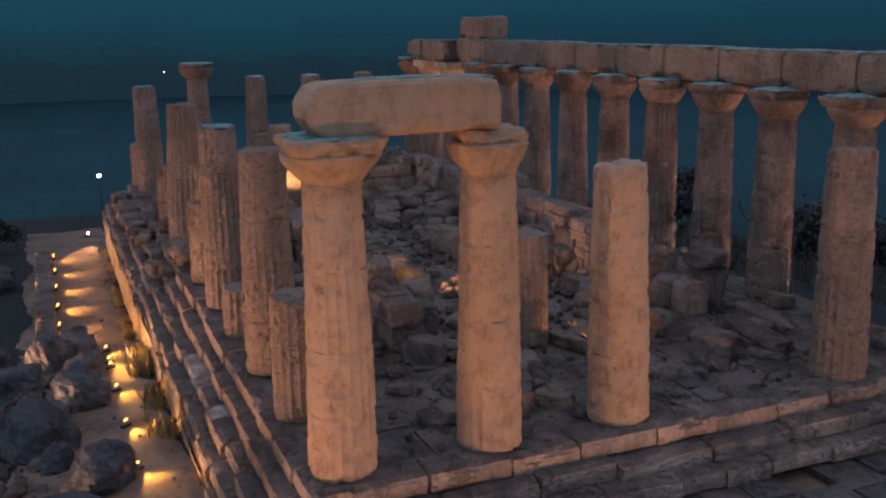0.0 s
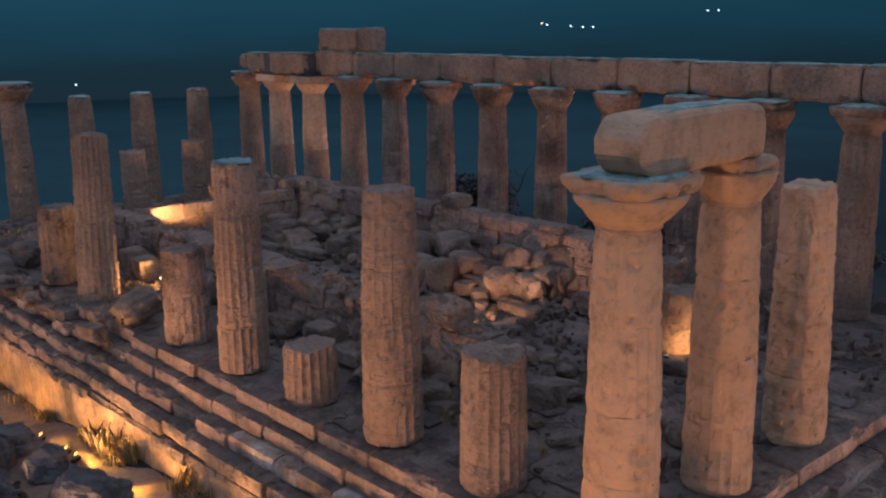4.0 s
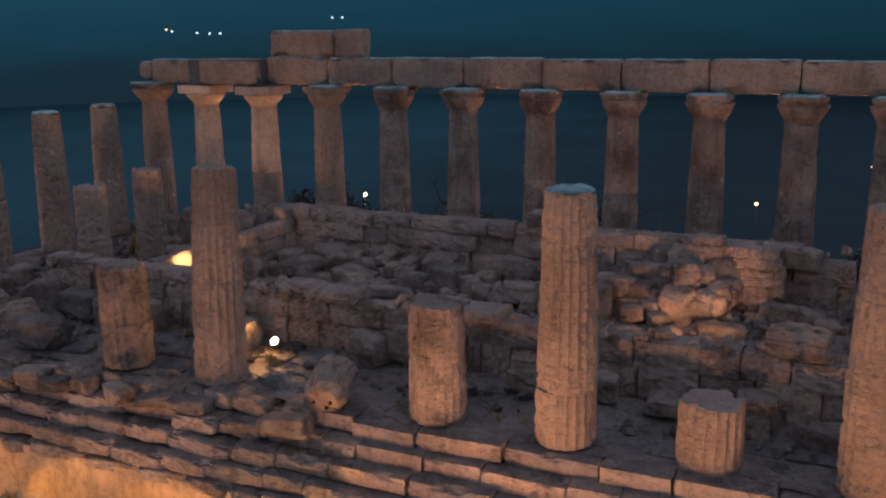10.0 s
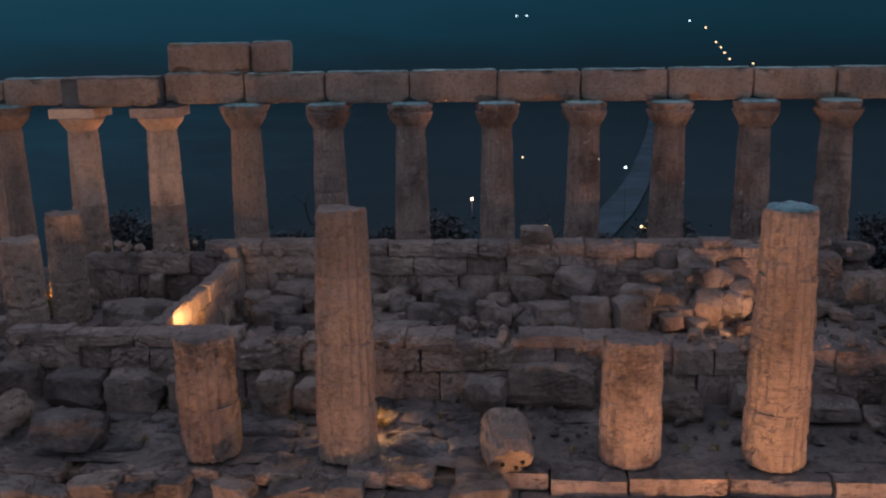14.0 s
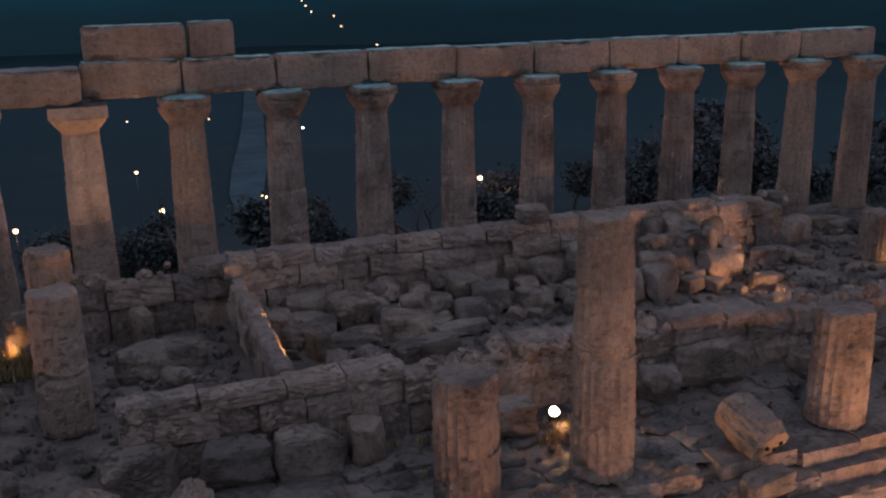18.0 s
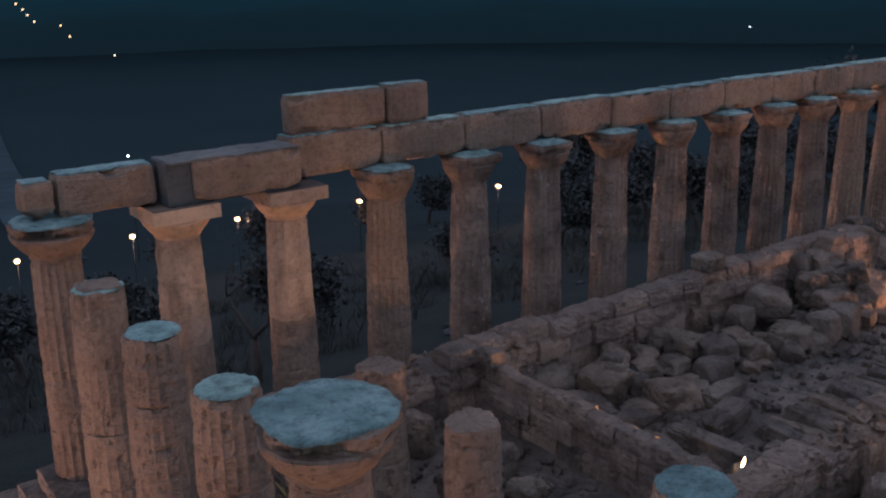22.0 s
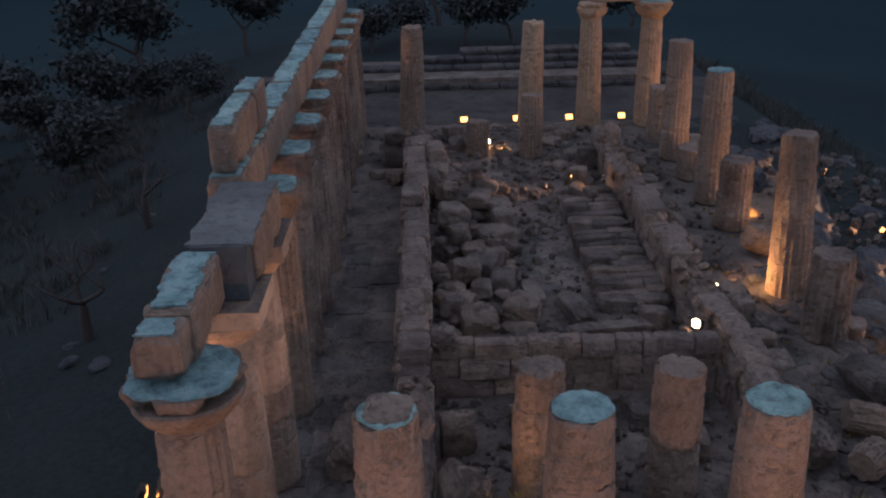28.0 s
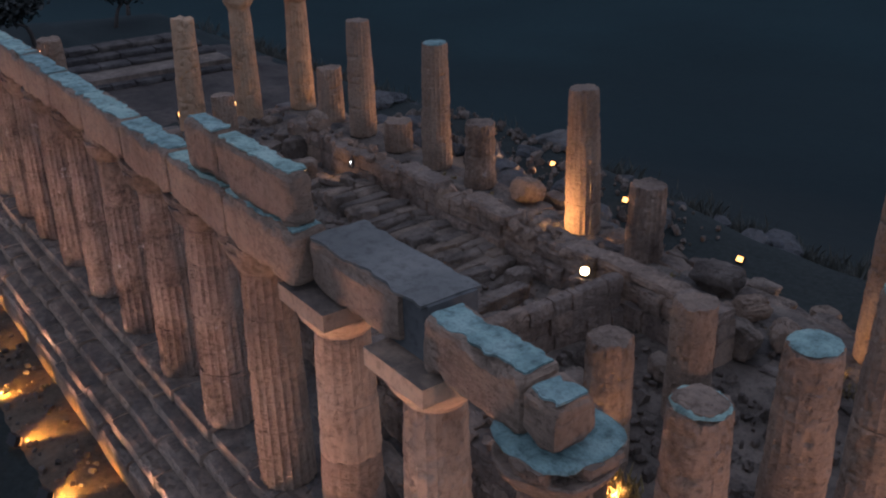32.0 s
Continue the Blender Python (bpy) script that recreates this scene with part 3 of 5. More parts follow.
def column(x, y, top, label, seed, capital=None, flute=0.04, worn=0.03, mat=None, rise=0.0, mortar=True, turn=0.0, thin=1.0, lean=(0, 0), group="temple columns", broken=0.1, ruin=0.0, side=1.68, upper_lit=None, ech=0.85, cut=None):
    """A Doric column of stacked drums; capital: None, 'old' or 'new'."""
    mat = mat or TUFA
    rng = random.Random(seed)
    col = empty("column", pose(x, y, rise, lean[0], lean[1], turn), label, "column", group)
    zs, z = [0.0], 0.0
    while True:
        z += rng.uniform(1.15, 1.6)
        if z > top - 0.6:
            break
        zs.append(z)
    zs.append(top)
    rf = (lambda zz: radius(zz) * thin)
    for k in range(len(zs) - 1):
        last = k == len(zs) - 2
        part("drum", drum_mesh(zs[k], zs[k + 1], seed * 10 + k, upper_lit if upper_lit and zs[k] > 2.3 else mat, flute, worn, broken if last and not capital else 0.0, rfun=rf), col,
             pose(rng.uniform(-0.012, 0.012), rng.uniform(-0.012, 0.012), zs[k], 0, 0, 0))
    if capital:
        m2 = CAPREP if capital == "new" else mat
        w = 0.003 if capital == "new" else 0.05
        eh = 0.5 if capital == "new" else 0.63
        part("echinus", echinus_mesh(seed, m2, w, ech, eh, cut), col, pose(0, 0, top), "smooth repaired echinus" if capital == "new" else "")
        if capital == "new":
            part("abacus", block_mesh("abacus", 1.7, 1.7, 0.36, seed, m2, 0.006, (4, 4, 2)), col, pose(0, 0, top + 0.5), "smooth repaired abacus slab")
        else:
            ab = part("abacus", abacus_mesh(seed, m2, side, 0.28, ruin=ruin or rng.uniform(0.12, 0.26), cut=cut), col, pose(0, 0, top + 0.615))
            if mortar:
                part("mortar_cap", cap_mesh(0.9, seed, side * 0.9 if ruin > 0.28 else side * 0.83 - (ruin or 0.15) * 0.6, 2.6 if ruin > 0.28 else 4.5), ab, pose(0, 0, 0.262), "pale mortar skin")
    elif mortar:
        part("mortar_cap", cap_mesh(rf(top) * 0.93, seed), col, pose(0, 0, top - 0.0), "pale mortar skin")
    return col


XN = [0.05, -0.07, -0.1, 0.01, 0.05, 0.04, 0.14, 0.22, 0.23, 0.19, 0.0, -0.06, -0.04]
for i in range(13):
    new_cap = i in (1, 2)
    column(i * PX + XN[i], YN, NECK - 0.16, "weathered fluted Doric column of ochre stone carrying the architrave" + (", capital repaired smooth" if new_cap else ""),
           100 + i, "new" if new_cap else "old", flute=0.018 if i in (1, 2) else (0.055 if i in (8, 9) else 0.042), worn=0.024, mat=TUFA_PATCHED if 3 < i < 11 else TUFA, mortar=True, upper_lit=(LIT_DRUM if new_cap else None), side=1.95 if i == 0 else 1.7, ruin=0.34 if i == 0 else 0.0, ech=0.95 if i == 0 else 0.85)
# west front
column(0, 0, 2.2, "broken stump of a Doric column at the platform corner", 200, worn=0.04)
column(0, PY, NECK - 0.14, "tall weathered Doric column with a bitten capital", 201, "old", flute=0.02, worn=0.035, ruin=0.3, side=2.0, ech=0.95)
for j, t in ((2, 5.54), (3, 5.52), (4, 5.53)):
    col = column(0, j * PY, t, "tall Doric shaft without capital, pale mortar on its broken top", 202 + j, flute=0.02, worn=0.035)
    if j == 4:
        part("broken_core", rock("broken_core", (0.43, 0.4, 0.06), 88, TUFA, 3.0, 8, 0.05, 4.0, 0.0, False), col, pose(0.03, -0.02, t + 0.05), "dark broken stone inside the mortar rim")
# south flank
SOUTH = {1: (5.42, 0.03, True), 4: (2.72, 0.06, False), 5: (5.47, 0.055, False), 7: (2.72, 0.035, False), 8: (5.48, 0.045, True), 9: (1.4, 0.05, False),
         10: (5.54, 0.03, False), 11: (2.75, 0.035, False)}
for i, (t, fl, mo) in SOUTH.items():
    kind = "tall Doric shaft without capital" if t > 4 else "short broken stump of a fluted Doric column"
    column(i * PX + (0.4 if i == 1 else 0.03), 0, t, kind + ", warm weathered stone on the south steps", 300 + i, flute=fl, worn=0.032, mat=TUFA_PATCHED if i in (4, 7) else TUFA, mortar=mo, lean=(-2.0 if i == 5 else 0, 0))
# east front
column(XE, 0, NECK, "corner Doric column with capital, smoothly weathered ochre stone", 400, "old", flute=0.03, worn=0.03, mat=TUFA_SMOOTH, ruin=0.2, side=1.98, ech=0.95)
column(XE, PY, NECK, "Doric column with capital, smoothly weathered ochre stone", 401, "old", flute=0.022, worn=0.03, mat=TUFA_SMOOTH, ruin=0.16, side=1.42, ech=0.8, cut=222, mortar=False)
column(XE, 2 * PY, 5.55, "tall cracked Doric shaft without capital on the east front", 402, flute=0.008, worn=0.036, mat=TUFA_SMOOTH, mortar=False, lean=(1.4, 0))
column(XE, 4 * PY, 5.48, "tall fluted Doric shaft without capital on the east front", 404, flute=0.035, worn=0.03, mortar=False, lean=(1.2, 0))
# porch columns
column(4.98, 6.4, 3.36, "broken porch column of the rear chamber", 501, flute=0.02, worn=0.04, mortar=False, thin=0.9)
column(4.85, 9.47, 3.5, "broken porch column of the rear chamber, lit gold on one side", 502, flute=0.02, worn=0.04, mortar=False, thin=0.9)
column(31.5, 6.75, 3.0, "fluted porch column stump before the cella", 503, flute=0.045, worn=0.03, mortar=False, thin=0.85)
column(31.8, 9.3, 1.7, "low porch column stump lit from its foot", 504, flute=0.03, worn=0.04, mortar=False, thin=0.85)

# ---- architrave ----
ARCH0, ARCH1 = 6.34, 7.48
arch = empty("architrave", pose(0, 0, 0), "long stone architrave of large blocks on the north columns", "architrave")
YA = YN + 0.43


def beam(x0, x1, z0, z1, yc, depth, seed, name="architrave_block", mat=None, label="", wear=0.05, parent=None, skin=True):
    me = block_mesh(name, x1 - x0 - 0.03, depth, z1 - z0, seed, mat or TUFA, wear, (24, 7, 9))
    if wear > 0.01:
        hh = z1 - z0
        for v in me.vertices:
            x, y, z = v.co
            side_ = abs(y) / (depth / 2)
            rim = max(0.0, 1 - min(z, hh - z) / 0.22) * max(0.0, (side_ - 0.45) / 0.55)
            bite = max(0.0, jitter((x, math.copysign(1, y), 0 if z > hh / 2 else 5), 1.5, seed + 31) + 0.5 * jitter((x, y, z), 4.0, seed + 32) - 0.02)
            v.co.y -= math.copysign(0.26 * rim * bite, y)
            v.co.z += (0.2 if z < hh / 2 else -0.24) * rim * bite
            tip = max(0.0, (abs(x) - (x1 - x0) / 2 + 0.45) / 0.45) * max(0.0, 1 - z / (0.4 * hh))
            v.co.z += 0.5 * tip * max(0.0, jitter((math.copysign(1, x), 0.3, 0.2), 1.3, seed + 37) + 0.1)
    ob = part(name, me, parent or arch, pose((x0 + x1) / 2, yc, z0), label)
    if skin:
        top = block_mesh("mortar_skin", x1 - x0 - 0.14, depth - 0.12, 0.05, seed + 50, MORTAR, 0.01, (40, 6, 1))
        for v in top.vertices:
            sg = math.copysign(1, v.co.y)
            ragged = 0.5 * jitter((v.co.x, 2 * sg, 0), 1.3, seed) + 0.42 * jitter((v.co.x, 2 * sg, 4), 5.0, seed) - 0.12
            v.co.y *= max(0.2, min(1.04, 1 + 0.75 * ragged))
            v.co.x *= 1 + 0.05 * jitter((0, v.co.y, 3), 3.5, seed) - 0.02
            v.co.z += 0.02 * jitter((v.co.x, v.co.y, 0), 2.2, seed) - 0.03 * max(0, abs(v.co.y) / (depth / 2) - 0.7)
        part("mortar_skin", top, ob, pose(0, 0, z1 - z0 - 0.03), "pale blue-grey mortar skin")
    return ob


beam(-0.55, 0.18, ARCH0, 7.25, YN + 0.2, 0.75, 1)
beam(0.2, 2.52, ARCH0 + 0.01, 7.36, YN + 0.18, 0.8, 2)
beam(3.22, 6.2, ARCH0, 7.38, YN - 0.52, 0.44, 3, skin=False)
edges = [2.8, 6.2, 9.2, 12.2, 15.3, 18.5, 21.5, 24.6, 27.6, 30.5, 33.4, 37.25]
for k in range(1, len(edges) - 1):
    beam(edges[k], edges[k + 1], ARCH0 + 0.01 * (k % 3), ARCH1 + 0.02 * math.sin(k * 2.1), YA, 0.8, 20 + k)
beam(3.3, 6.15, ARCH0 + 0.05, 7.36, YN + 0.36, 0.32, 17, skin=False)
beam(2.6, 6.2, ARCH0 - 0.02, 7.38, YN - 0.13, 0.98, 5, "infill", CONCRETE, "smooth grey concrete infill", 0.004, skin=False)
slab = block_mesh("slab", 3.5, 1.16, 0.07, 9, CONCRETE, 0.012, (36, 12, 1))
for v in slab.vertices:
    v.co.y *= 1 + 0.16 * jitter((v.co.x, 2 * math.copysign(1, v.co.y), 0), 2.5, 9) + 0.06 * jitter((v.co.x, v.co.y, 0), 7, 9)
    v.co.z += 0.03 * jitter((v.co.x, v.co.y, 1), 3, 9)
part("slab", slab, arch, pose(4.42, YN - 0.13, 7.345), "smooth grey concrete slab over the infill")
for fb in (beam(6.35, 9.45, ARCH1, 8.56, YA + 0.02, 0.6, 41, "frieze_block"), beam(9.5, 10.95, ARCH1, 8.6, YA + 0.02, 0.6, 42, "frieze_block")):
    for v in fb.data.vertices:
        if v.co.y > 0.12:
            v.co.y -= 0.16 * max(0.0, jitter((v.co.x, 0, v.co.z * 0.15), 3.2, 44) - 0.05)
arch_e = block_mesh("architrave_block", 3.75, 0.95, 0.95, 77, TUFA_SMOOTH, 0.04, (30, 8, 9))
for v in arch_e.vertices:
    x, y, z = v.co
    south = x < 0
    end = min(1.0, max(0.0, abs(x) - (1.35 if south else 1.45)) / 0.52)
    up = (z - 0.47) / 0.47
    z = 0.47 + 0.47 * up * (1 - (0.13 if south else 0.05) * end ** 2) + (0.03 * end ** 2 * (up < 0) if south else 0)
    round_ = max(0.0, abs(up) - 0.4) * end
    x -= math.copysign(0.28 * round_ * (1.0 if south else 0.25), x)
    y *= 1 - 0.16 * end ** 2 * max(0.3, abs(up))
    rim = max(0.0, abs(up) - 0.7) * max(0.0, abs(y) / 0.475 - 0.6)
    bite = max(0.0, jitter((x, math.copysign(1, y), up), 1.6, 78) + 0.1)
    z -= math.copysign(0.9 * rim * bite, up)
    y -= math.copysign(0.7 * rim * bite, y)
    z += 0.06 * (1 - (x / 1.9) ** 2) * (up > 0)
    v.co = (x, y, z)
block_e = part("architrave_block", arch_e, at=pose(XE + 0.14, 1.27, 6.49, 0, 0, 90))
skin_e = block_mesh("mortar_skin", 2.9, 0.62, 0.05, 91, MORTAR, 0.01, (24, 5, 1))
for v in skin_e.vertices:
    v.co.y *= max(0.3, 1 + 0.5 * jitter((v.co.x, 2 * math.copysign(1, v.co.y), 0), 2.5, 91))
    v.co.z += 0.06 * (1 - (v.co.x / 1.9) ** 2)
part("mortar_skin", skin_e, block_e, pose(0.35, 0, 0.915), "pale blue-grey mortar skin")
tagged(block_e, "single architrave block bridging two column capitals at the corner", "architrave")

# ---- lamps ----
def flood(x, y, z, aim, power, size=85, glass=None, col=GOLD, scale=1.0, radius_=0.12, blend=0.6, extra=None):
    """A floodlight on a short stand; its glass faces the aim."""
    lamp = empty("floodlight", pose(x, y, z), "small black floodlight with a glowing golden glass on the ground", "floodlight", "floodlights round the temple")
    d = Vector(aim) - Vector((x, y, z + 0.22))
    az = math.degrees(math.atan2(d.y, d.x)) - 90
    el = math.degrees(math.atan2(d.z, math.hypot(d.x, d.y)))
    hot = glass is LAMP_HOT
    for name, (w, dp, h), (px, py, pz), mt in (("housing", (0.36, 0.16, 0.28), (0, -0.06, -0.14), METAL), ("glass", (0.31, 0.02, 0.23), (0, 0.035, -0.115), glass or LAMP_GOLD)):
        me = block_mesh(name, w * scale, dp * scale, h * scale, 3, mt, 0.004, (2, 2, 2))
        if hot and name == "glass":
            me = rock("glass", (0.15 * scale, 0.012 * scale, 0.15 * scale), 3, mt, 2.0, 10, 0.0)
            pz = 0.0
        part(name, me, lamp, pose(0, 0, 0.22, 0, 0, az) @ pose(0, 0, 0, el) @ pose(px * scale, py * scale, pz * scale))
    part("stand", block_mesh("stand", 0.3, 0.12, 0.1, 4, METAL, 0.004, (2, 2, 2)), lamp, pose(0, 0, 0, 0, 0, az))
    ld = bpy.data.lights.new("flood", "SPOT")
    ld.energy, ld.color, ld.spot_size, ld.spot_blend, ld.shadow_soft_size = power, col, radians(size), blend, radius_
    lo = new("flood_light", ld)
    tip = Vector((x, y, z + 0.22)) + d.normalized() * 0.2
    lo.matrix_basis = look(tip, tip + d)
    # Added second spot at the same glass, filling in what the main beam misses.
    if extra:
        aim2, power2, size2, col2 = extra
        l2 = bpy.data.lights.new("flood_fill", "SPOT")
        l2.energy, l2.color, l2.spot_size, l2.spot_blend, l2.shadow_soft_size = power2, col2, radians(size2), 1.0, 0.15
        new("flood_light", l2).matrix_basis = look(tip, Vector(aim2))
    return lamp



FAN = (1.0, 0.45, 0.09)
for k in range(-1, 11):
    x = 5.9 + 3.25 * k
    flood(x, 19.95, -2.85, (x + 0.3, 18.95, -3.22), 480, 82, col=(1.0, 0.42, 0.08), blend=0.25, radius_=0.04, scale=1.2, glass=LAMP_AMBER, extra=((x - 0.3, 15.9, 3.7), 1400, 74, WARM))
for k in range(5):
    y = 12.8 - 3.5 * k
    flood(48.8, y, -2.95, (36.7, y - 0.6, 1.6), 550 if k == 0 else 1130, 60, col=AMBER, scale=1.5)
for x in (1.0, 4.2, 7.4, 10.7, 13.6, 15.0):
    flood(x, -5.0, -3.4, (x + 0.9, -3.2, -3.62), 300, 80, col=FAN, blend=0.35, radius_=0.04, scale=0.65, extra=((x + 0.6, -2.0, -1.9), 75, 150, GOLD))
for x in (18.6, 20.5, 21.2, 24.0, 27.7, 31.2):
    z = -3.46 + bank(x, -3.5)
    flood(x, -3.5, z + 0.02, (x + 1.2, -2.75, z - 0.05), 210, 80, col=FAN, blend=0.25, radius_=0.04, scale=0.4, extra=((x + 0.8, -0.9, z + 2.4), 200, 130, GOLD))
SOUTH_FLOODS = {1.8: 1300, 8.0: 600, 14.2: 1300, 20.9: 2000, 26.0: 2200, 32.8: 2900, 38.6: 2200}
for x, power in SOUTH_FLOODS.items():
    flood(x, -8.4, ground_height(x, -8.4), (x, -0.5, 1.6), power, 78, col=SUNSET, blend=1.0)
# West row is added to light the west front; no fixtures are known here.
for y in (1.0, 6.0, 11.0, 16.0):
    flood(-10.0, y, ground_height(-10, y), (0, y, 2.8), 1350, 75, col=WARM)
flood(15.4, 2.3, 0.06, (15.35, 1.4, 1.1), 560, 168, LAMP_HOT, scale=0.8, blend=1.0, extra=((16.1, 0.9, -0.5), 260, 120, GOLD))
flood(10.85, 4.3, 1.08, (2.6, 15.5, 4.9), 1300, 72, LAMP_HOT, scale=0.9, extra=((10.0, 6.5, 1.35), 60, 60, GOLD))
flood(11.2, 4.6, 0.0, (9.75, 8.2, 1.0), 420, 115, scale=0.35)
flood(33.7, 8.7, -0.1, (25.0, 8.4, 0.3), 270, 110, LAMP_HOT, scale=0.8, extra=((31.9, 7.0, 0.1), 60, 130, GOLD))
flood(26.3, 8.4, 0.0, (25.6, 11.0, 1.3), 55, 125, scale=0.2)
flood(24.75, 8.7, 0.0, (23.4, 10.2, 0.6), 70, 140, scale=0.2)
flood(24.4, 4.5, 1.0, (24.5, 5.6, 0.9), 60, 130, LAMP_WHITE, scale=0.35)
flood(26.6, 5.5, 0.3, (24.8, 11.0, 0.8), 950, 72, col=AMBER, scale=0.3, blend=1.0, extra=((25.6, 5.1, 0.2), 80, 150, GOLD))
flood(3.3, 10.6, 0.0, (4.8, 9.6, 1.5), 150, 140)
flood(32.2, 8.1, -0.05, (31.8, 9.3, 0.9), 34, 140, scale=0.35)
flood(3.6, 2.2, 0.0, (3.2, 0.3, 1.4), 90, 140)
flood(-2.5, -3.1, -3.1, (12.0, -3.6, -3.6), 900, 62, LAMP_HOT, scale=0.4)

# ---- platform steps ----
SX0, SX1, SY0, SY1 = -0.95, 37.67, -0.93, YN + 0.80
stair_rng = random.Random(5)
VAR = [worn_block("block", 0.40, 600 + k, STEP) for k in range(24)]
LIMED = stone("limed_step_stone", (0.24, 0.18, 0.14), (0.38, 0.3, 0.24), (0.62, 0.57, 0.52), 2.2, 0.5, 0.08, layers=0.7, stain=0.5, pock=0.5)
PALE = [worn_block("block", 0.40, 720 + k, LIMED) for k in range(5)]
ROUGH = [rock("block", (0.55, 0.45, 0.22), 660 + k, STEP, 9.0, 8, 0.075, 2.4, 0.12, False) for k in range(10)]


def course(parent, a, b, horizontal, line, depth_in, z_top, h, inward, length=1.5, skip=(), rough=(), pale=0.0):
    """A row of blocks along one side: outer faces on the line, depth_in going inward."""
    s = a
    while s < b - 0.2:
        l = min(stair_rng.uniform(0.7, 1.6) * length, b - s)
        if b - s - l < 0.4:
            l = b - s
        if not any(u < s + l / 2 < v for u, v in skip):
            ruined = any(u < s + l / 2 < v for u, v in rough)
            me = stair_rng.choice(ROUGH if ruined else VAR)
            if not ruined and stair_rng.random() < pale:
                me = stair_rng.choice(PALE)
            push = stair_rng.uniform(-0.08, 0.07)
            c = line + inward * depth_in / 2 + push * inward
            dz, yaw = z_top - h + stair_rng.uniform(-0.055, 0.025), stair_rng.uniform(-1, 1)
            m = pose(s + l / 2, c, dz, 0, stair_rng.uniform(-0.8, 0.8), yaw) if horizontal else pose(c, s + l / 2, dz, 0, stair_rng.uniform(-0.8, 0.8), 90 + yaw)
            flip = -1 if stair_rng.random() < 0.5 else 1
            if ruined:
                m = pose(s + l / 2, c + stair_rng.uniform(-0.14, 0.1), dz + h / 2 + stair_rng.uniform(-0.06, 0.02), stair_rng.uniform(-3, 3), stair_rng.uniform(-2, 2), stair_rng.uniform(-4, 4))
                part("block", me, parent, m @ Matrix.Diagonal((flip * (l / 1.08 + 0.02), flip * depth_in / 0.88, h / 0.42, 1)))
                s += l
                continue
            part("block", me, parent, m @ Matrix.Diagonal((flip * (l + 0.02), flip * depth_in, h / 0.40, 1)))
        s += l


steps = empty("steps", pose(0, 0, 0), "worn stone steps of the temple platform, risers lit gold", "steps", kind="structure")
for k, (z, h, south, north) in enumerate(((0.0, 0.40, 0, 0), (-0.40, 0.40, 0.40, 0.37), (-0.80, 0.40, 0.78, 0.90), (-1.20, 0.40, 1.18, 1.42), (-1.60, 0.35, 1.26, 1.6))):
    o = 0.42 * k
    course(steps, SX0 - o, SX1 + min(o, 1.2), True, SY0 - south, 0.95, z, h, 1, length=1.5 if k == 0 else 1.25, skip=((9.5, 17.2),) if k == 0 else (), rough=((2.0, 17.8),) if k else ((2.0, 9.5),), pale=(0, 0, 0.26, 0.1, 0)[k])
    course(steps, SX0 - o, SX1 + o, True, SY1 + north, 0.95, z, h, -1)
    course(steps, SY0 - south + 0.9, SY1 + north - 0.9, False, SX0 - o, 0.95, z, h, 1)
    if k < 3:
        course(steps, SY0 - south + 0.9, SY1 + north - 0.9, False, SX1 + o, 0.95, z, h, -1)

# ruined stretch of the south edge: rougher broken blocks in the stylobate course
s = 9.6
while s < 17.2:
    l = stair_rng.uniform(0.7, 1.3)
    part("block", stair_rng.choice(ROUGH), steps, pose(s + l / 2, SY0 + 0.5 + stair_rng.uniform(-0.12, 0.15), -0.22 + stair_rng.uniform(-0.1, 0.04), stair_rng.uniform(-5, 5), stair_rng.uniform(-5, 5), stair_rng.uniform(-9, 9)) @ Matrix.Diagonal((l, 1, 1, 1)))
    s += l

# the lit foundation wall below the south steps
bm = bmesh.new()
bmesh.ops.create_grid(bm, x_segments=160, y_segments=12, size=0.5)
for v in bm.verts:
    x, z = 18.4 + v.co.x * 41.6, -2.72 + v.co.y * 1.9
    v.co = (x, -2.24 + 0.06 * min(1.0, max(0.0, (x - 15) / 6)) + 0.06 * noise.noise(Vector((x * 0.9, 0, z * 1.3))) + 0.03 * noise.noise(Vector((x * 3, 4, z * 4))), z)
tagged(part("foundation_wall", bm, mat=EARTH_WALL), "rough golden-lit foundation wall below the south steps", "wall", kind="structure")

for nm, x0, y0, x1, y1 in (("foundation_north", -2.5, YN + 2.3, 39.2, YN + 2.3), ("foundation_west", -2.4, -2.2, -2.4, YN + 2.3)):
    bm = bmesh.new()
    bmesh.ops.create_grid(bm, x_segments=90, y_segments=5, size=0.5)
    for v in bm.verts:
        t, z = v.co.x + 0.5, -2.45 + v.co.y * 1.3
        w = 0.05 * noise.noise(Vector((t * 30, z, 9)))
        v.co = (x0 + (x1 - x0) * t + (w if x0 == x1 else 0), y0 + (y1 - y0) * t + (w if y0 == y1 else 0), z)
    tagged(part(nm, bm, mat=STEP), "plain rough foundation course below the steps", "wall", kind="structure")

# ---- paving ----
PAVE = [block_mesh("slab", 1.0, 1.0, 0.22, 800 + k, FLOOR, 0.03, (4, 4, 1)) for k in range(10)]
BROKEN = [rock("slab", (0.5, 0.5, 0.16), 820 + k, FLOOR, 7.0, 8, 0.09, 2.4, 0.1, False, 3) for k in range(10)]


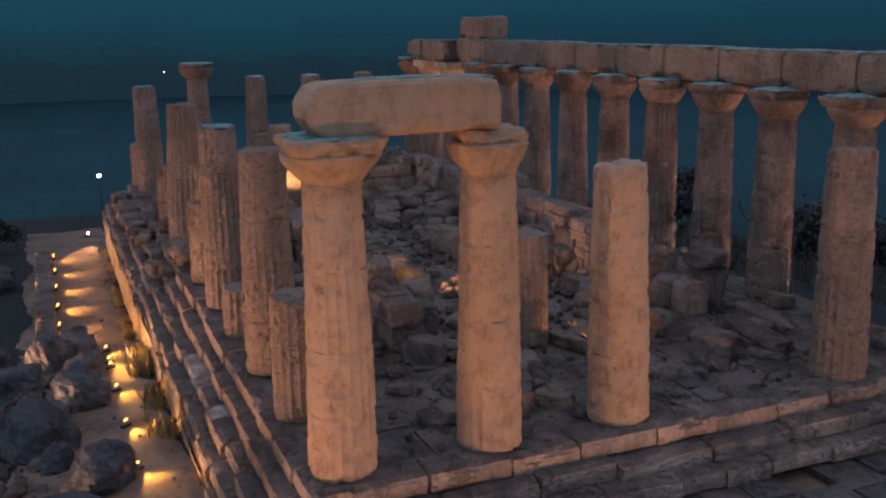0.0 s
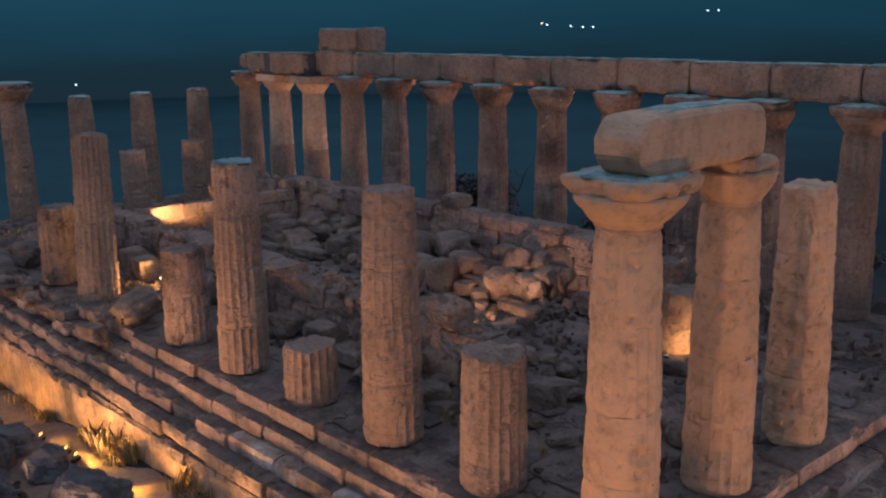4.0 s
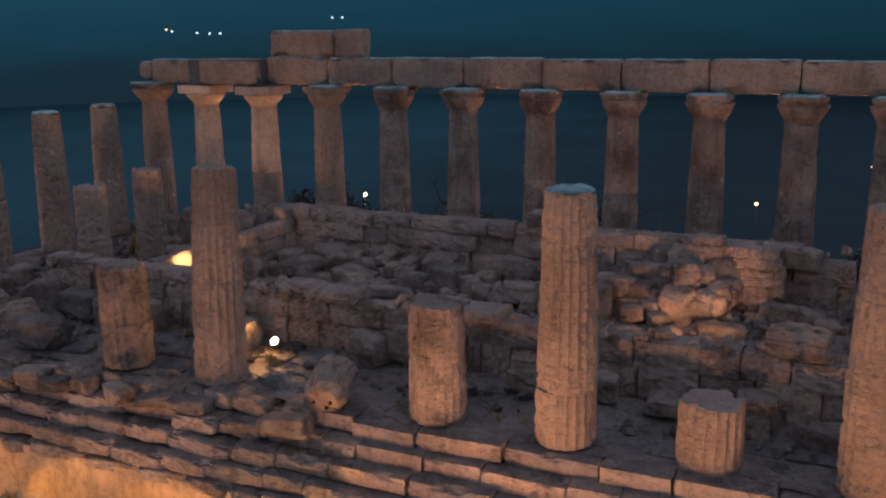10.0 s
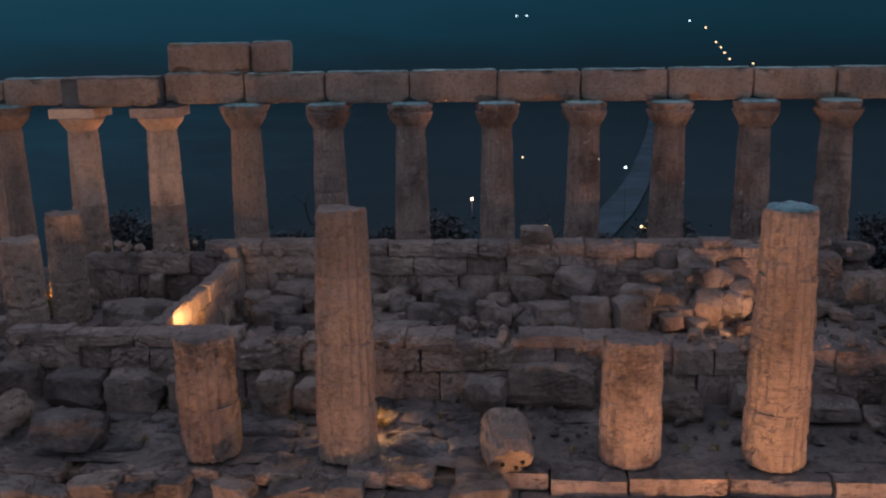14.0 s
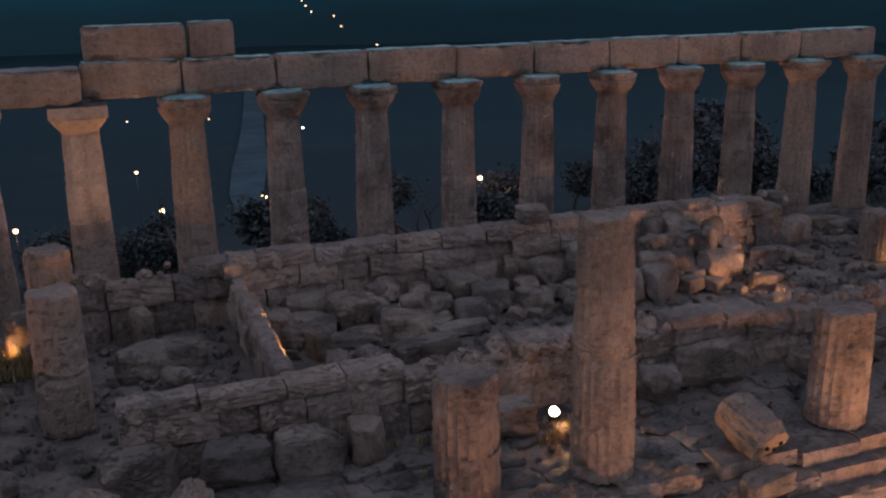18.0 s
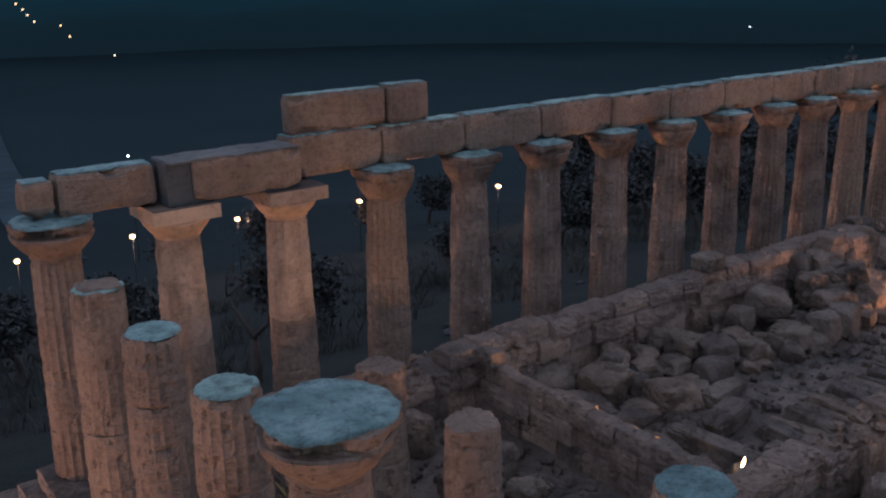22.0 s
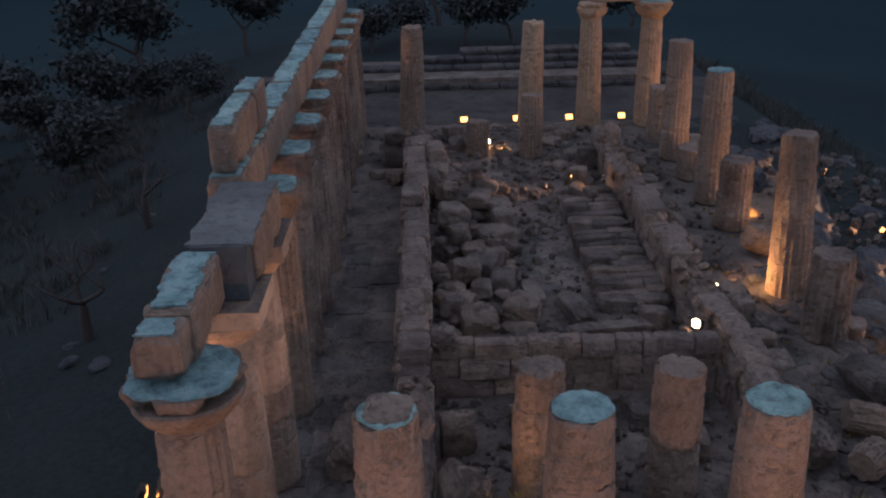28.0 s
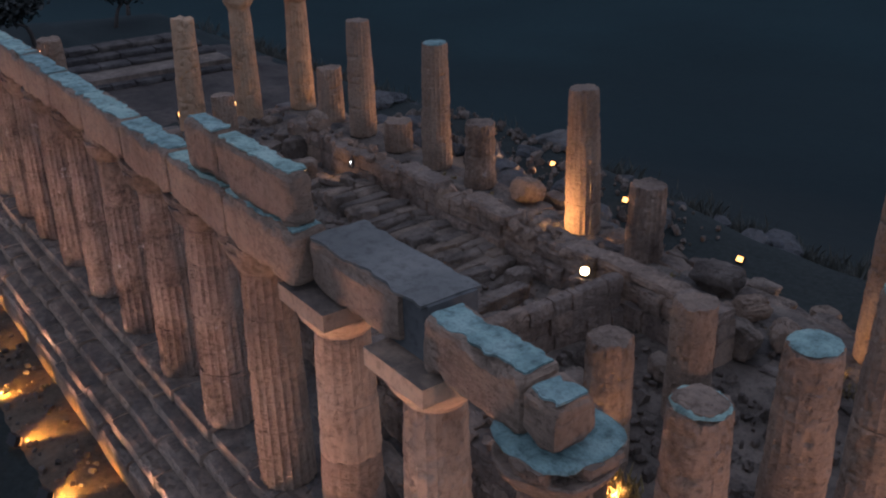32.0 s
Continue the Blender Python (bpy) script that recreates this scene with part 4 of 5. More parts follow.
def paving(name, x0, x1, y0, y1, z, lx, ly, label, drop=0.08, miss=0.08, seed=1, pool=None):
    rng = random.Random(seed)
    pv = empty(name, pose(0, 0, 0), label, "paving", kind="structure")
    y = y0
    while y < y1 - 0.2:
        w = min(ly * rng.uniform(0.85, 1.15), y1 - y)
        x = x0 - rng.uniform(0, lx * 0.5)
        while x < x1 - 0.2:
            l = lx * rng.uniform(0.7, 1.3)
            a, b = max(x, x0), min(x + l, x1)
            x += l
            if b - a < 0.3 or rng.random() < miss:
                continue
            rough = pool is not None
            tip = 4 if rough else 1
            part("slab", rng.choice(pool or PAVE), pv, pose((a + b) / 2, y + w / 2, z - (0.1 if rough else 0.22) - rng.random() ** 2 * drop, rng.uniform(-tip, tip), rng.uniform(-tip, tip), rng.uniform(-tip, tip) * (3 if rough else 1)) @ Matrix.Diagonal((b - a + 0.01, w + 0.01, 1, 1)))
        y += w
    return pv


paving("paving_south", 18.3, 37.0, 0.0, 3.0, 0.0, 1.6, 1.0, "cracked stone paving between the south columns and the cella", 0.12, 0.08, 1)
paving("paving_southwest", -0.2, 18.3, 0.0, 3.0, 0.02, 1.1, 0.8, "broken uneven paving on the ruined part of the south flank", 0.14, 0.06, 6, BROKEN)
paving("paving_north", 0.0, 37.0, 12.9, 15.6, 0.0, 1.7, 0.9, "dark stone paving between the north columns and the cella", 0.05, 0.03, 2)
paving("paving_east", 31.5, 36.9, 3.2, 12.8, 0.0, 1.4, 1.1, "broken stone paving of the east porch", 0.16, 0.1, 3, BROKEN)
paving("paving_front", 38.2, 42.2, -3.0, 17.0, -1.22, 1.3, 1.0, "flat dark paving stones before the east steps", 0.1, 0.05, 4)
paving("paving_cella", 11.0, 30.5, 6.6, 8.6, -0.02, 0.9, 0.65, "worn paving down the middle of the cella", 0.08, 0.1, 5)
bm = bmesh.new()
bmesh.ops.create_cube(bm, size=1, matrix=Matrix.Translation((40.05, 7.0, -2.45)) @ Matrix.Diagonal((4.7, 20.4, 1.9, 1)))
bmesh.ops.subdivide_edges(bm, edges=bm.edges[:], cuts=8, use_grid_fill=True)
for v in bm.verts:
    if v.co.x > 42:
        v.co.x += 1.4 * (-1.5 - v.co.z)
    v.co += Vector((jitter(v.co, 0.7, 2), jitter(v.co, 0.7, 3), 0)) * 0.15
tagged(part("forecourt_bank", bm, mat=EARTH), "earth bank carrying the paving before the east front", "ground", kind="structure")

# ---- cella walls ----
WVAR = [worn_block("block", 0.5, 700 + k, WALL, (13, 5, 8), 0.10, 0.055) for k in range(24)]
wall_rng = random.Random(11)


def stone_wall(name, p0, p1, thick, tops, label, heights=(0.55, 0.5, 0.5, 0.45, 0.45), length=1.3):
    """A wall of squared blocks in courses; tops gives its broken height along the way."""
    w = empty(name, pose(0, 0, 0), label, "wall", kind="structure")
    d = Vector(p1) - Vector(p0)
    total, ang = d.length, math.degrees(math.atan2(d.y, d.x))
    u = d.normalized()
    z = -0.06
    for k, h in enumerate(heights):
        s = wall_rng.uniform(-0.6, 0)
        while s < total:
            l = wall_rng.uniform(0.6, 1.4) * length * (0.85 if h > 0.75 else 1.0)
            a, b = max(s, 0), min(s + l, total)
            s += l
            if b - a < 0.25:
                continue
            f = (a + b) / 2 / total * (len(tops) - 1)
            t = tops[int(f)] + (tops[min(int(f) + 1, len(tops) - 1)] - tops[int(f)]) * (f - int(f)) + wall_rng.uniform(-0.22, 0.22)
            if z + 0.6 * h > t:
                continue
            c = Vector(p0) + u * (a + b) / 2
            jig, flip = wall_rng.uniform(-0.11, 0.11), wall_rng.choice((-1, 1))
            m = pose(c.x - u.y * jig, c.y + u.x * jig, z + wall_rng.uniform(-0.012, 0.012), wall_rng.uniform(-2, 2), wall_rng.uniform(-1, 1), ang + wall_rng.uniform(-2, 2))
            part("block", wall_rng.choice(WVAR), w, m @ Matrix.Diagonal((flip * (b - a + 0.02), flip * thick * wall_rng.uniform(0.82, 1.08), (h * wall_rng.uniform(0.93, 1.08) + 0.03) / 0.5, 1)))
        z += h
    return w


stone_wall("wall_south", (6.0, 3.55), (31.0, 3.55), 0.95, (1.55, 1.6, 1.6, 1.45, 1.6, 1.55, 1.35, 1.55, 1.5, 1.1), "ruined south cella wall of big squared blocks", (0.8, 0.6, 0.3))
stone_wall("wall_north", (3.6, 12.3), (31.5, 12.3), 0.95, (1.2, 1.7, 2.0, 2.0, 2.0, 2.1, 2.1, 1.9, 2.2, 1.7, 1.2), "ruined north cella wall of squared blocks", (0.95, 0.62, 0.45), 1.35)
stone_wall("wall_west", (9.7, 4.1), (9.7, 11.8), 0.5, (1.55, 1.6, 1.6, 1.65, 1.9), "low cross wall of thin blocks closing the cella", (0.6, 0.55, 0.48, 0.4), 1.15)

stone_wall("wall_spur", (24.7, 11.3), (27.9, 11.45), 0.8, (1.3, 2.35, 2.2, 1.9, 1.5), "broken spur of small rough masonry, lit warm", (0.3, 0.28, 0.32, 0.26, 0.3, 0.28, 0.3, 0.26), 0.5)

# ---- loose stones ----
SQUARE = [rock("stone_block", (0.5, 0.5, 0.5), 900 + k, RUBBLE, 9.0 + 2 * (k % 3), 8, 0.06, 2.2, 0.12, False, 3) for k in range(14)]
ROUND = [rock("boulder", (0.5, 0.5, 0.5), 930 + k, RUBBLE, 4.5 + 1.2 * (k % 3), 9, 0.08, 2.4, 0.08, False, 8) for k in range(12)]
loose_rng = random.Random(23)
SLOPE = [rock("boulder", (0.5, 0.5, 0.5), 960 + k, SLOPE_ROCK, 4.5 + 1.2 * (k % 3), 10, 0.1, 2.2, 0.1, False, 8) for k in range(9)]
LOOSE = {"slope": ("boulder", SLOPE, "grey rock half buried in the dark slope", "boulder"), "square": ("stone_block", SQUARE, "squared weathered stone block fallen among the ruins", "stone block"),
         "round": ("boulder", ROUND, "rounded weathered grey-brown stone lying among the ruins", "boulder")}


def loose(x, y, z, w, d, h, shape="square", yaw=None, tilt=4.0, group="fallen stones", label=""):
    name, pool, text, cat = LOOSE[shape]
    yaw = loose_rng.uniform(-25, 25) if yaw is None else yaw
    m = pose(x, y, z + h * 0.47, loose_rng.uniform(-tilt, tilt), loose_rng.uniform(-tilt, tilt), yaw + loose_rng.choice((0, 180)))
    ob = new(name, loose_rng.choice(pool))
    ob.matrix_basis = m @ Matrix.Diagonal((w, d, h, 1))
    return tagged(ob, label or text, cat, group)


# along the foot of the south cella wall
for x, y, w, h in ((6.3, 2.75, 1.5, 1.0), (8.15, 2.45, 1.5, 0.95), (9.7, 2.4, 1.45, 0.95), (10.95, 2.35, 0.75, 0.95), (13.2, 2.3, 0.85, 1.0), (14.25, 2.2, 1.1, 0.85),
                   (22.9, 2.3, 1.1, 0.6), (24.6, 2.4, 0.9, 0.7), (26.4, 2.2, 1.2, 0.5), (28.2, 2.3, 0.9, 0.8)):
    loose(x, y, -0.02, w, 0.8, h, "square", loose_rng.uniform(-6, 6), 3, "stones at the wall's foot")
loose(18.3, 2.5, -0.02, 1.0, 0.9, 0.95, "round", group="stones at the wall's foot")
loose(19.9, 2.72, -0.02, 2.1, 0.6, 1.2, "square", 0, 1, "stones at the wall's foot")
# on the south edge
loose(9.05, 0.1, -0.03, 1.6, 1.1, 0.9, "round", 10, 6, "stones on the south steps", "layered boulder on the edge of the south steps")
loose(18.25, -1.55, -0.42, 1.3, 0.6, 0.5, "square", 5, 8, "stones on the south steps")
for k in range(16):
    x = 1.5 + 0.95 * k + loose_rng.uniform(-0.4, 0.4)
    loose(x, -1.35 + loose_rng.uniform(-0.25, 0.3), -0.45, loose_rng.uniform(0.7, 1.2), loose_rng.uniform(0.5, 0.8), loose_rng.uniform(0.3, 0.48), loose_rng.choice(("square", "round")), None, 6, "stones on the south steps")
# behind the rear porch
for x, y, w, h, sh in ((4.1, 11.2, 1.3, 1.5, "square"), (6.9, 9.0, 1.5, 0.9, "square"), (7.9, 9.3, 1.1, 0.8, "square"), (7.0, 13.9, 2.4, 0.9, "square"), (6.6, 5.4, 1.0, 0.7, "round"), (8.2, 6.3, 1.2, 0.6, "square"),
                       (3.2, 8.0, 0.9, 0.6, "round"), (2.6, 5.0, 1.1, 0.7, "square"), (2.2, 11.9, 0.9, 1.0, "square"), (7.6, 7.7, 0.8, 0.6, "round"), (3.4, 3.2, 1.2, 0.8, "square"), (7.0, 11.2, 0.5, 1.1, "square")):
    loose(x, y, -0.08, w, loose_rng.uniform(0.7, 1.0), h, sh, None, 4, "stones in the rear porch")
# the heap on the north side of the cella
for x, y, z, w, h in ((11.8, 11.4, 0.2, 1.2, 0.7), (11.5, 9.9, 0, 1.6, 0.6), (12.95, 10.4, 0, 1.3, 1.0), (13.1, 9.1, 0, 1.0, 0.4), (14.2, 8.9, 0, 1.6, 0.75), (16.6, 10.6, 0.4, 1.05, 0.7),
                      (16.3, 9.3, 0, 0.95, 0.75), (19.5, 10.7, 0.3, 1.1, 1.0), (21.1, 10.9, 0.5, 1.3, 1.0), (20.2, 9.3, 0.1, 1.4, 0.7), (21.4, 8.9, 0, 1.2, 1.1), (22.6, 9.0, 0, 1.05, 1.1),
                      (23.0, 9.7, 0.7, 1.1, 0.55), (17.2, 10.0, 0, 1.2, 0.95)):
    loose(x, y, z - 0.1, w, w * loose_rng.uniform(0.7, 0.95), h, loose_rng.choice(("square", "square", "square", "round")), None, 7, "heap of stones in the cella")
for k in range(64):
    x, y = loose_rng.uniform(12.5, 24.0), loose_rng.uniform(8.7, 11.6)
    sz = loose_rng.uniform(0.4, 0.85)
    loose(x, y, -0.12 + max(0, (y - 9.2)) * loose_rng.uniform(0, 0.28), sz, sz * loose_rng.uniform(0.7, 1), sz * loose_rng.uniform(0.6, 0.9), loose_rng.choice(("square", "square", "round")), loose_rng.uniform(0, 180), 14, "heap of stones in the cella")
# rows of thin slabs set on edge on its south side
for k in range(21):
    x = 14.5 + 0.52 * k
    split = loose_rng.uniform(4.7, 5.6)
    whole = loose_rng.random() < 0.3
    for y0, y1 in (((4.1, 6.35),) if whole else ((4.1, split), (split, 6.35))):
        loose(x + loose_rng.uniform(-0.06, 0.06), (y0 + y1) / 2, -0.1, 0.54, y1 - y0 + 0.02, loose_rng.uniform(0.5, 0.78), "square", loose_rng.uniform(-4, 4), 3, "lined blocks in the cella", "dark worn slab set in a row along the cella")
# beams and slabs inside the cross wall
for x, y, w, d, h, yaw in ((12.6, 6.4, 0.6, 2.6, 0.55, 4), (14.1, 7.2, 2.0, 0.7, 0.6, 12), (11.4, 8.3, 0.55, 0.7, 0.85, 20), (11.2, 6.0, 1.1, 0.5, 0.6, -20), (11.3, 4.9, 0.9, 0.5, 0.6, 15), (13.3, 4.9, 0.6, 0.9, 0.7, 5),
                           (12.2, 8.9, 1.7, 0.6, 0.4, -8), (10.7, 10.3, 0.8, 1.2, 0.8, 5), (11.6, 7.2, 0.6, 1.1, 0.5, -12), (15.6, 8.4, 1.7, 0.6, 0.4, 6)):
    loose(x, y, -0.08, w, d, h, "square", yaw, 4, "beams inside the cross wall")
# ruined pier and spoil by the cella door
for x, y, z, w, d, h, sh in ((23.4, 9.7, 0.0, 0.95, 0.8, 0.58, "square"), (24.25, 9.5, 0.0, 0.8, 0.8, 0.62, "square"), (23.75, 9.95, 0.56, 0.95, 0.8, 0.45, "square"), (23.9, 10.9, 0.0, 1.4, 0.7, 1.35, "square"),
                             (25.1, 10.35, 0.0, 0.85, 0.7, 1.4, "square"), (26.0, 10.6, 0.0, 1.0, 0.8, 1.2, "square"), (24.9, 9.6, 0.0, 0.5, 1.1, 0.35, "square")):
    loose(x, y, z - 0.05, w, d, h, sh, None, 4, "ruined pier in the cella", "rough stone of a collapsed pier, lit warm")
for k in range(44):
    t = loose_rng.random()
    x, y = 25.2 + loose_rng.gauss(0, 0.85), 10.6 + loose_rng.gauss(0, 0.7)
    top = max(0.0, 1.75 - 0.9 * math.hypot(x - 25.2, (y - 11.0)))
    sz = loose_rng.uniform(0.45, 0.95)
    loose(x, y, loose_rng.uniform(0, 1) * top, sz, sz * loose_rng.uniform(0.7, 1), sz * loose_rng.uniform(0.6, 1), loose_rng.choice(("square", "round")), loose_rng.uniform(0, 180), 22, "ruined pier in the cella", "rough stone of a collapsed pier, lit warm")
for x, y, z, w, d, h in ((25.3, 11.6, 0.0, 1.6, 1.0, 2.1), (26.5, 11.7, 0.0, 1.2, 0.9, 1.9), (24.3, 11.7, 0.2, 1.1, 0.8, 1.7), (25.0, 11.3, 1.2, 1.2, 0.8, 0.8), (26.0, 11.2, 0.9, 1.0, 0.9, 0.9), (27.4, 11.9, 0.0, 1.0, 0.8, 1.6), (28.3, 12.0, 1.3, 1.1, 0.8, 0.8), (24.9, 10.7, 0.0, 1.0, 0.9, 1.2)):
    loose(x, y, z - 0.1, w, d, h, "square", None, 7, "ruined pier in the cella", "tall fractured block of a collapsed pier, lit warm")
for x, y, w, d, h in ((25.4, 11.2, 1.5, 1.2, 1.5), (24.6, 10.7, 1.1, 1.0, 1.1), (26.1, 10.8, 1.2, 1.0, 1.2), (25.6, 9.6, 1.1, 0.9, 0.8)):
    loose(x, y, -0.1, w, d, h, "round", None, 8, "ruined pier in the cella", "rough stone of a collapsed pier, lit warm")
for x, y, w, d, h, yaw in ((26.4, 8.6, 1.6, 0.5, 0.4, 10), (24.4, 5.5, 1.5, 0.7, 0.55, 15), (24.0, 4.9, 0.8, 0.7, 0.6, 40), (25.1, 6.2, 0.8, 0.6, 0.4, -20), (23.8, 8.9, 0.7, 0.6, 0.55, 10), (24.6, 8.8, 0.6, 0.6, 0.45, 30)):
    loose(x, y, -0.08, w, d, h, "square", yaw, 6, "stones by the cella door")
for x, y, z, w, d, h, yaw in ((23.2, 10.1, -0.08, 0.7, 0.7, 0.5, 6), (23.95, 10.15, -0.08, 0.7, 0.6, 0.48, -4), (23.25, 10.5, 0.38, 0.75, 0.6, 0.45, 8), (24.0, 10.6, 0.38, 0.65, 0.6, 0.45, -6), (23.6, 10.95, 0.8, 0.8, 0.5, 0.5, 3),
                              (24.6, 10.2, -0.08, 0.4, 0.4, 0.95, 12), (25.2, 10.0, -0.08, 1.5, 0.4, 0.3, -22), (24.2, 5.5, 0.42, 1.3, 0.45, 0.4, 25), (25.0, 5.5, 0.3, 0.6, 0.5, 0.45, -10), (23.6, 5.2, 0.5, 0.5, 0.45, 0.5, 30)):
    loose(x, y, z, w, d, h, "square", yaw, 4, "stones by the cella door", "squared block in a small lit stack of stones")
# east porch
for x, y, z, w, d, h, yaw in ((34.6, 10.4, -0.05, 1.1, 0.9, 0.85, 30), (30.6, 13.3, 0, 1.1, 1.0, 1.2, 5), (30.65, 13.3, 1.15, 1.15, 1.0, 0.6, 12), (30.3, 12.0, 0, 0.85, 0.8, 1.0, 8), (33.1, 13.4, 0, 1.9, 0.8, 0.5, 4),
                              (34.4, 12.0, 0, 1.9, 0.9, 0.6, 8), (32.6, 10.3, 0, 0.8, 0.7, 0.8, 15), (27.9, 10.4, 0, 1.0, 0.8, 0.6, 40), (26.9, 11.7, 0, 0.6, 0.8, 1.0, 5), (29.6, 4.3, 0, 0.95, 0.9, 1.0, 12),
                              (27.2, 5.2, 0, 1.0, 0.9, 0.85, -8), (31.6, 15.2, 0, 1.0, 0.6, 0.4, 5)):
    loose(x, y, z - 0.05, w, d, h, "square", yaw, 6, "stones in the east porch")
for x, y, w, d, h, yaw in ((31.8, 3.7, 1.0, 0.8, 0.65, 20), (32.3, 7.6, 1.6, 0.45, 0.35, 12), (29.0, 12.4, 1.6, 0.9, 0.8, 3), (28.2, 13.2, 1.2, 0.8, 0.5, -10)):
    loose(x, y, -0.05, w, d, h, "square", yaw, 6, "stones in the east porch")
for k in range(52):
    x, y = loose_rng.uniform(26.6, 35.6), loose_rng.choice((loose_rng.uniform(4.2, 6.4), loose_rng.uniform(9.5, 14.6), loose_rng.uniform(1.2, 3.0)))
    sz = loose_rng.uniform(0.35, 0.85)
    loose(x, y, -0.12, sz * 1.2, sz, sz * loose_rng.uniform(0.45, 0.8), loose_rng.choice(("square", "round")), loose_rng.uniform(0, 180), 12, "stones in the east porch")
# blocks standing on the north wall
loose(10.85, 4.4, -0.08, 0.8, 0.6, 1.2, "square", 4, 1, "beams inside the cross wall", "upright stone block carrying a floodlight")
loose(19.85, 12.35, 1.95, 1.1, 0.8, 0.5, "square", 0, 1, "stones on the north wall")
# rocks on the south terrace and slope
for x, y, w, h in ((24.5, -5.2, 2.0, 1.4), (25.2, -6.4, 0.9, 0.9), (28.2, -6.3, 2.2, 1.6), (18.6, -5.2, 1.9, 1.2), (19.9, -6.0, 1.6, 1.5), (26.6, -6.2, 1.8, 1.1), (30.0, -5.9, 0.9, 0.95), (21.5, -5.0, 1.4, 1.0),
                   (31.5, -5.0, 1.8, 1.2), (34.0, -5.8, 2.0, 1.2), (22.4, -7.0, 2.0, 1.2), (17.0, -5.2, 1.3, 1.1), (36.8, -5.2, 1.6, 1.0)):
    loose(x, y + 0.65, ground_height(x, y) - 0.3, w, w * 0.75, h, "slope", None, 8, "rocks below the south steps", "big rough grey rock beside the lit earth path")
for k in range(96):
    x, y = loose_rng.uniform(2, 54), loose_rng.uniform(-24, -7.2)
    sz = 0.5 + 1.7 * loose_rng.random() ** 1.6
    if y > -10.0 and min(abs(x - lx) for lx in SOUTH_FLOODS) < 1.9:
        y -= 4.0
    loose(x, y, ground_height(x, y) - 0.25, sz, sz * 0.8, sz * loose_rng.uniform(0.4, 0.65), "slope", loose_rng.uniform(0, 180), 12, "rocks on the south slope", "grey rock half buried in the dark south slope")


# fallen drums
def fallen(x, y, z, length, r, yaw, pitch, label, seed, holes=()):
    ob = empty("fallen_drum", pose(x, y, z, 0, 0, yaw) @ pose(0, 0, 0, 90 + pitch, 0, 0), label, "column drum", "fallen column drums")
    part("drum", drum_mesh(0, length, seed, TUFA, 0.012, 0.09, 0.10, rfun=lambda zz: r * (0.9 + 0.12 * math.sin(zz * 2.4)), rings=10), ob, pose(0, 0, -length / 2))
    for hx, hy in holes:
        # Dark plugs stand for the dowel holes; the shade inside is their colour.
        bm = bmesh.new()
        bmesh.ops.create_cone(bm, cap_ends=True, segments=12, radius1=0.05, radius2=0.04, depth=0.05)
        part("dowel_plug", bm, ob, pose(hx, hy, length / 2 + 0.045), "dark plug coloured as the shade inside a dowel hole", HOLE_SHADE)
    return ob


HOLE_SHADE = plain("hole_shadow", (0.03, 0.024, 0.02), 1.0)
fallen(18.8, -0.3, 0.46, 1.3, 0.56, 10, 24, "fallen column drum with dowel holes tipped over the broken south edge", 31, ((-0.2, 0.1), (0.1, -0.05), (0.22, 0.12)))
fallen(7.1, 0.95, 0.42, 1.1, 0.46, -12, 8, "fallen column drum with a dowel hole on the south edge", 32, ((0.02, 0.0),))
fallen(5.4, 1.6, 0.42, 0.9, 0.46, 40, 0, "weathered column drum lying by the south wall", 33)
fallen(28.9, 3.4, 1.72, 1.3, 0.48, 80, 0, "fluted drum lying on the south cella wall", 34)
fallen(4.2, 11.0, 0.36, 1.9, 0.42, 70, 0, "long fallen shaft lying in the rear porch", 35)
# a pale blue plastic sheet left among the fallen stones
sheet_blue = rock("plastic_sheet", (0.3, 0.22, 0.2), 61, plain("pale_blue_plastic", (0.32, 0.5, 0.58), 0.45), 2.6, 9, 0.14, 2.6, 0.0, False)
bag = new("plastic_sheet", sheet_blue)
bag.matrix_basis = pose(14.75, 10.8, 0.22, 0, 8, 30)
tagged(bag, "crumpled pale blue plastic sheet among the fallen stones", "plastic sheet")
# outer wall of the south path
stone_wall("wall_path", (1.0, -5.45), (16.2, -5.45), 0.7, (-2.9, -2.8, -2.9), "low dry-stone wall along the south path", (0.1,), 1.0)
wp = [o for o in scene.objects if o.name == "wall_path"][0]
for k, (z, h) in enumerate(((-3.6, 0.4), (-3.22, 0.38))):
    x = 1.0
    while x < 16.2:
        l = wall_rng.uniform(0.6, 1.2)
        part("block", wall_rng.choice(ROUGH), wp, pose(x + l / 2, -5.45, z + h / 2, 0, 0, wall_rng.uniform(-4, 4)) @ Matrix.Diagonal((l * 0.95, 0.8, h / 0.42, 1)))
        x += l

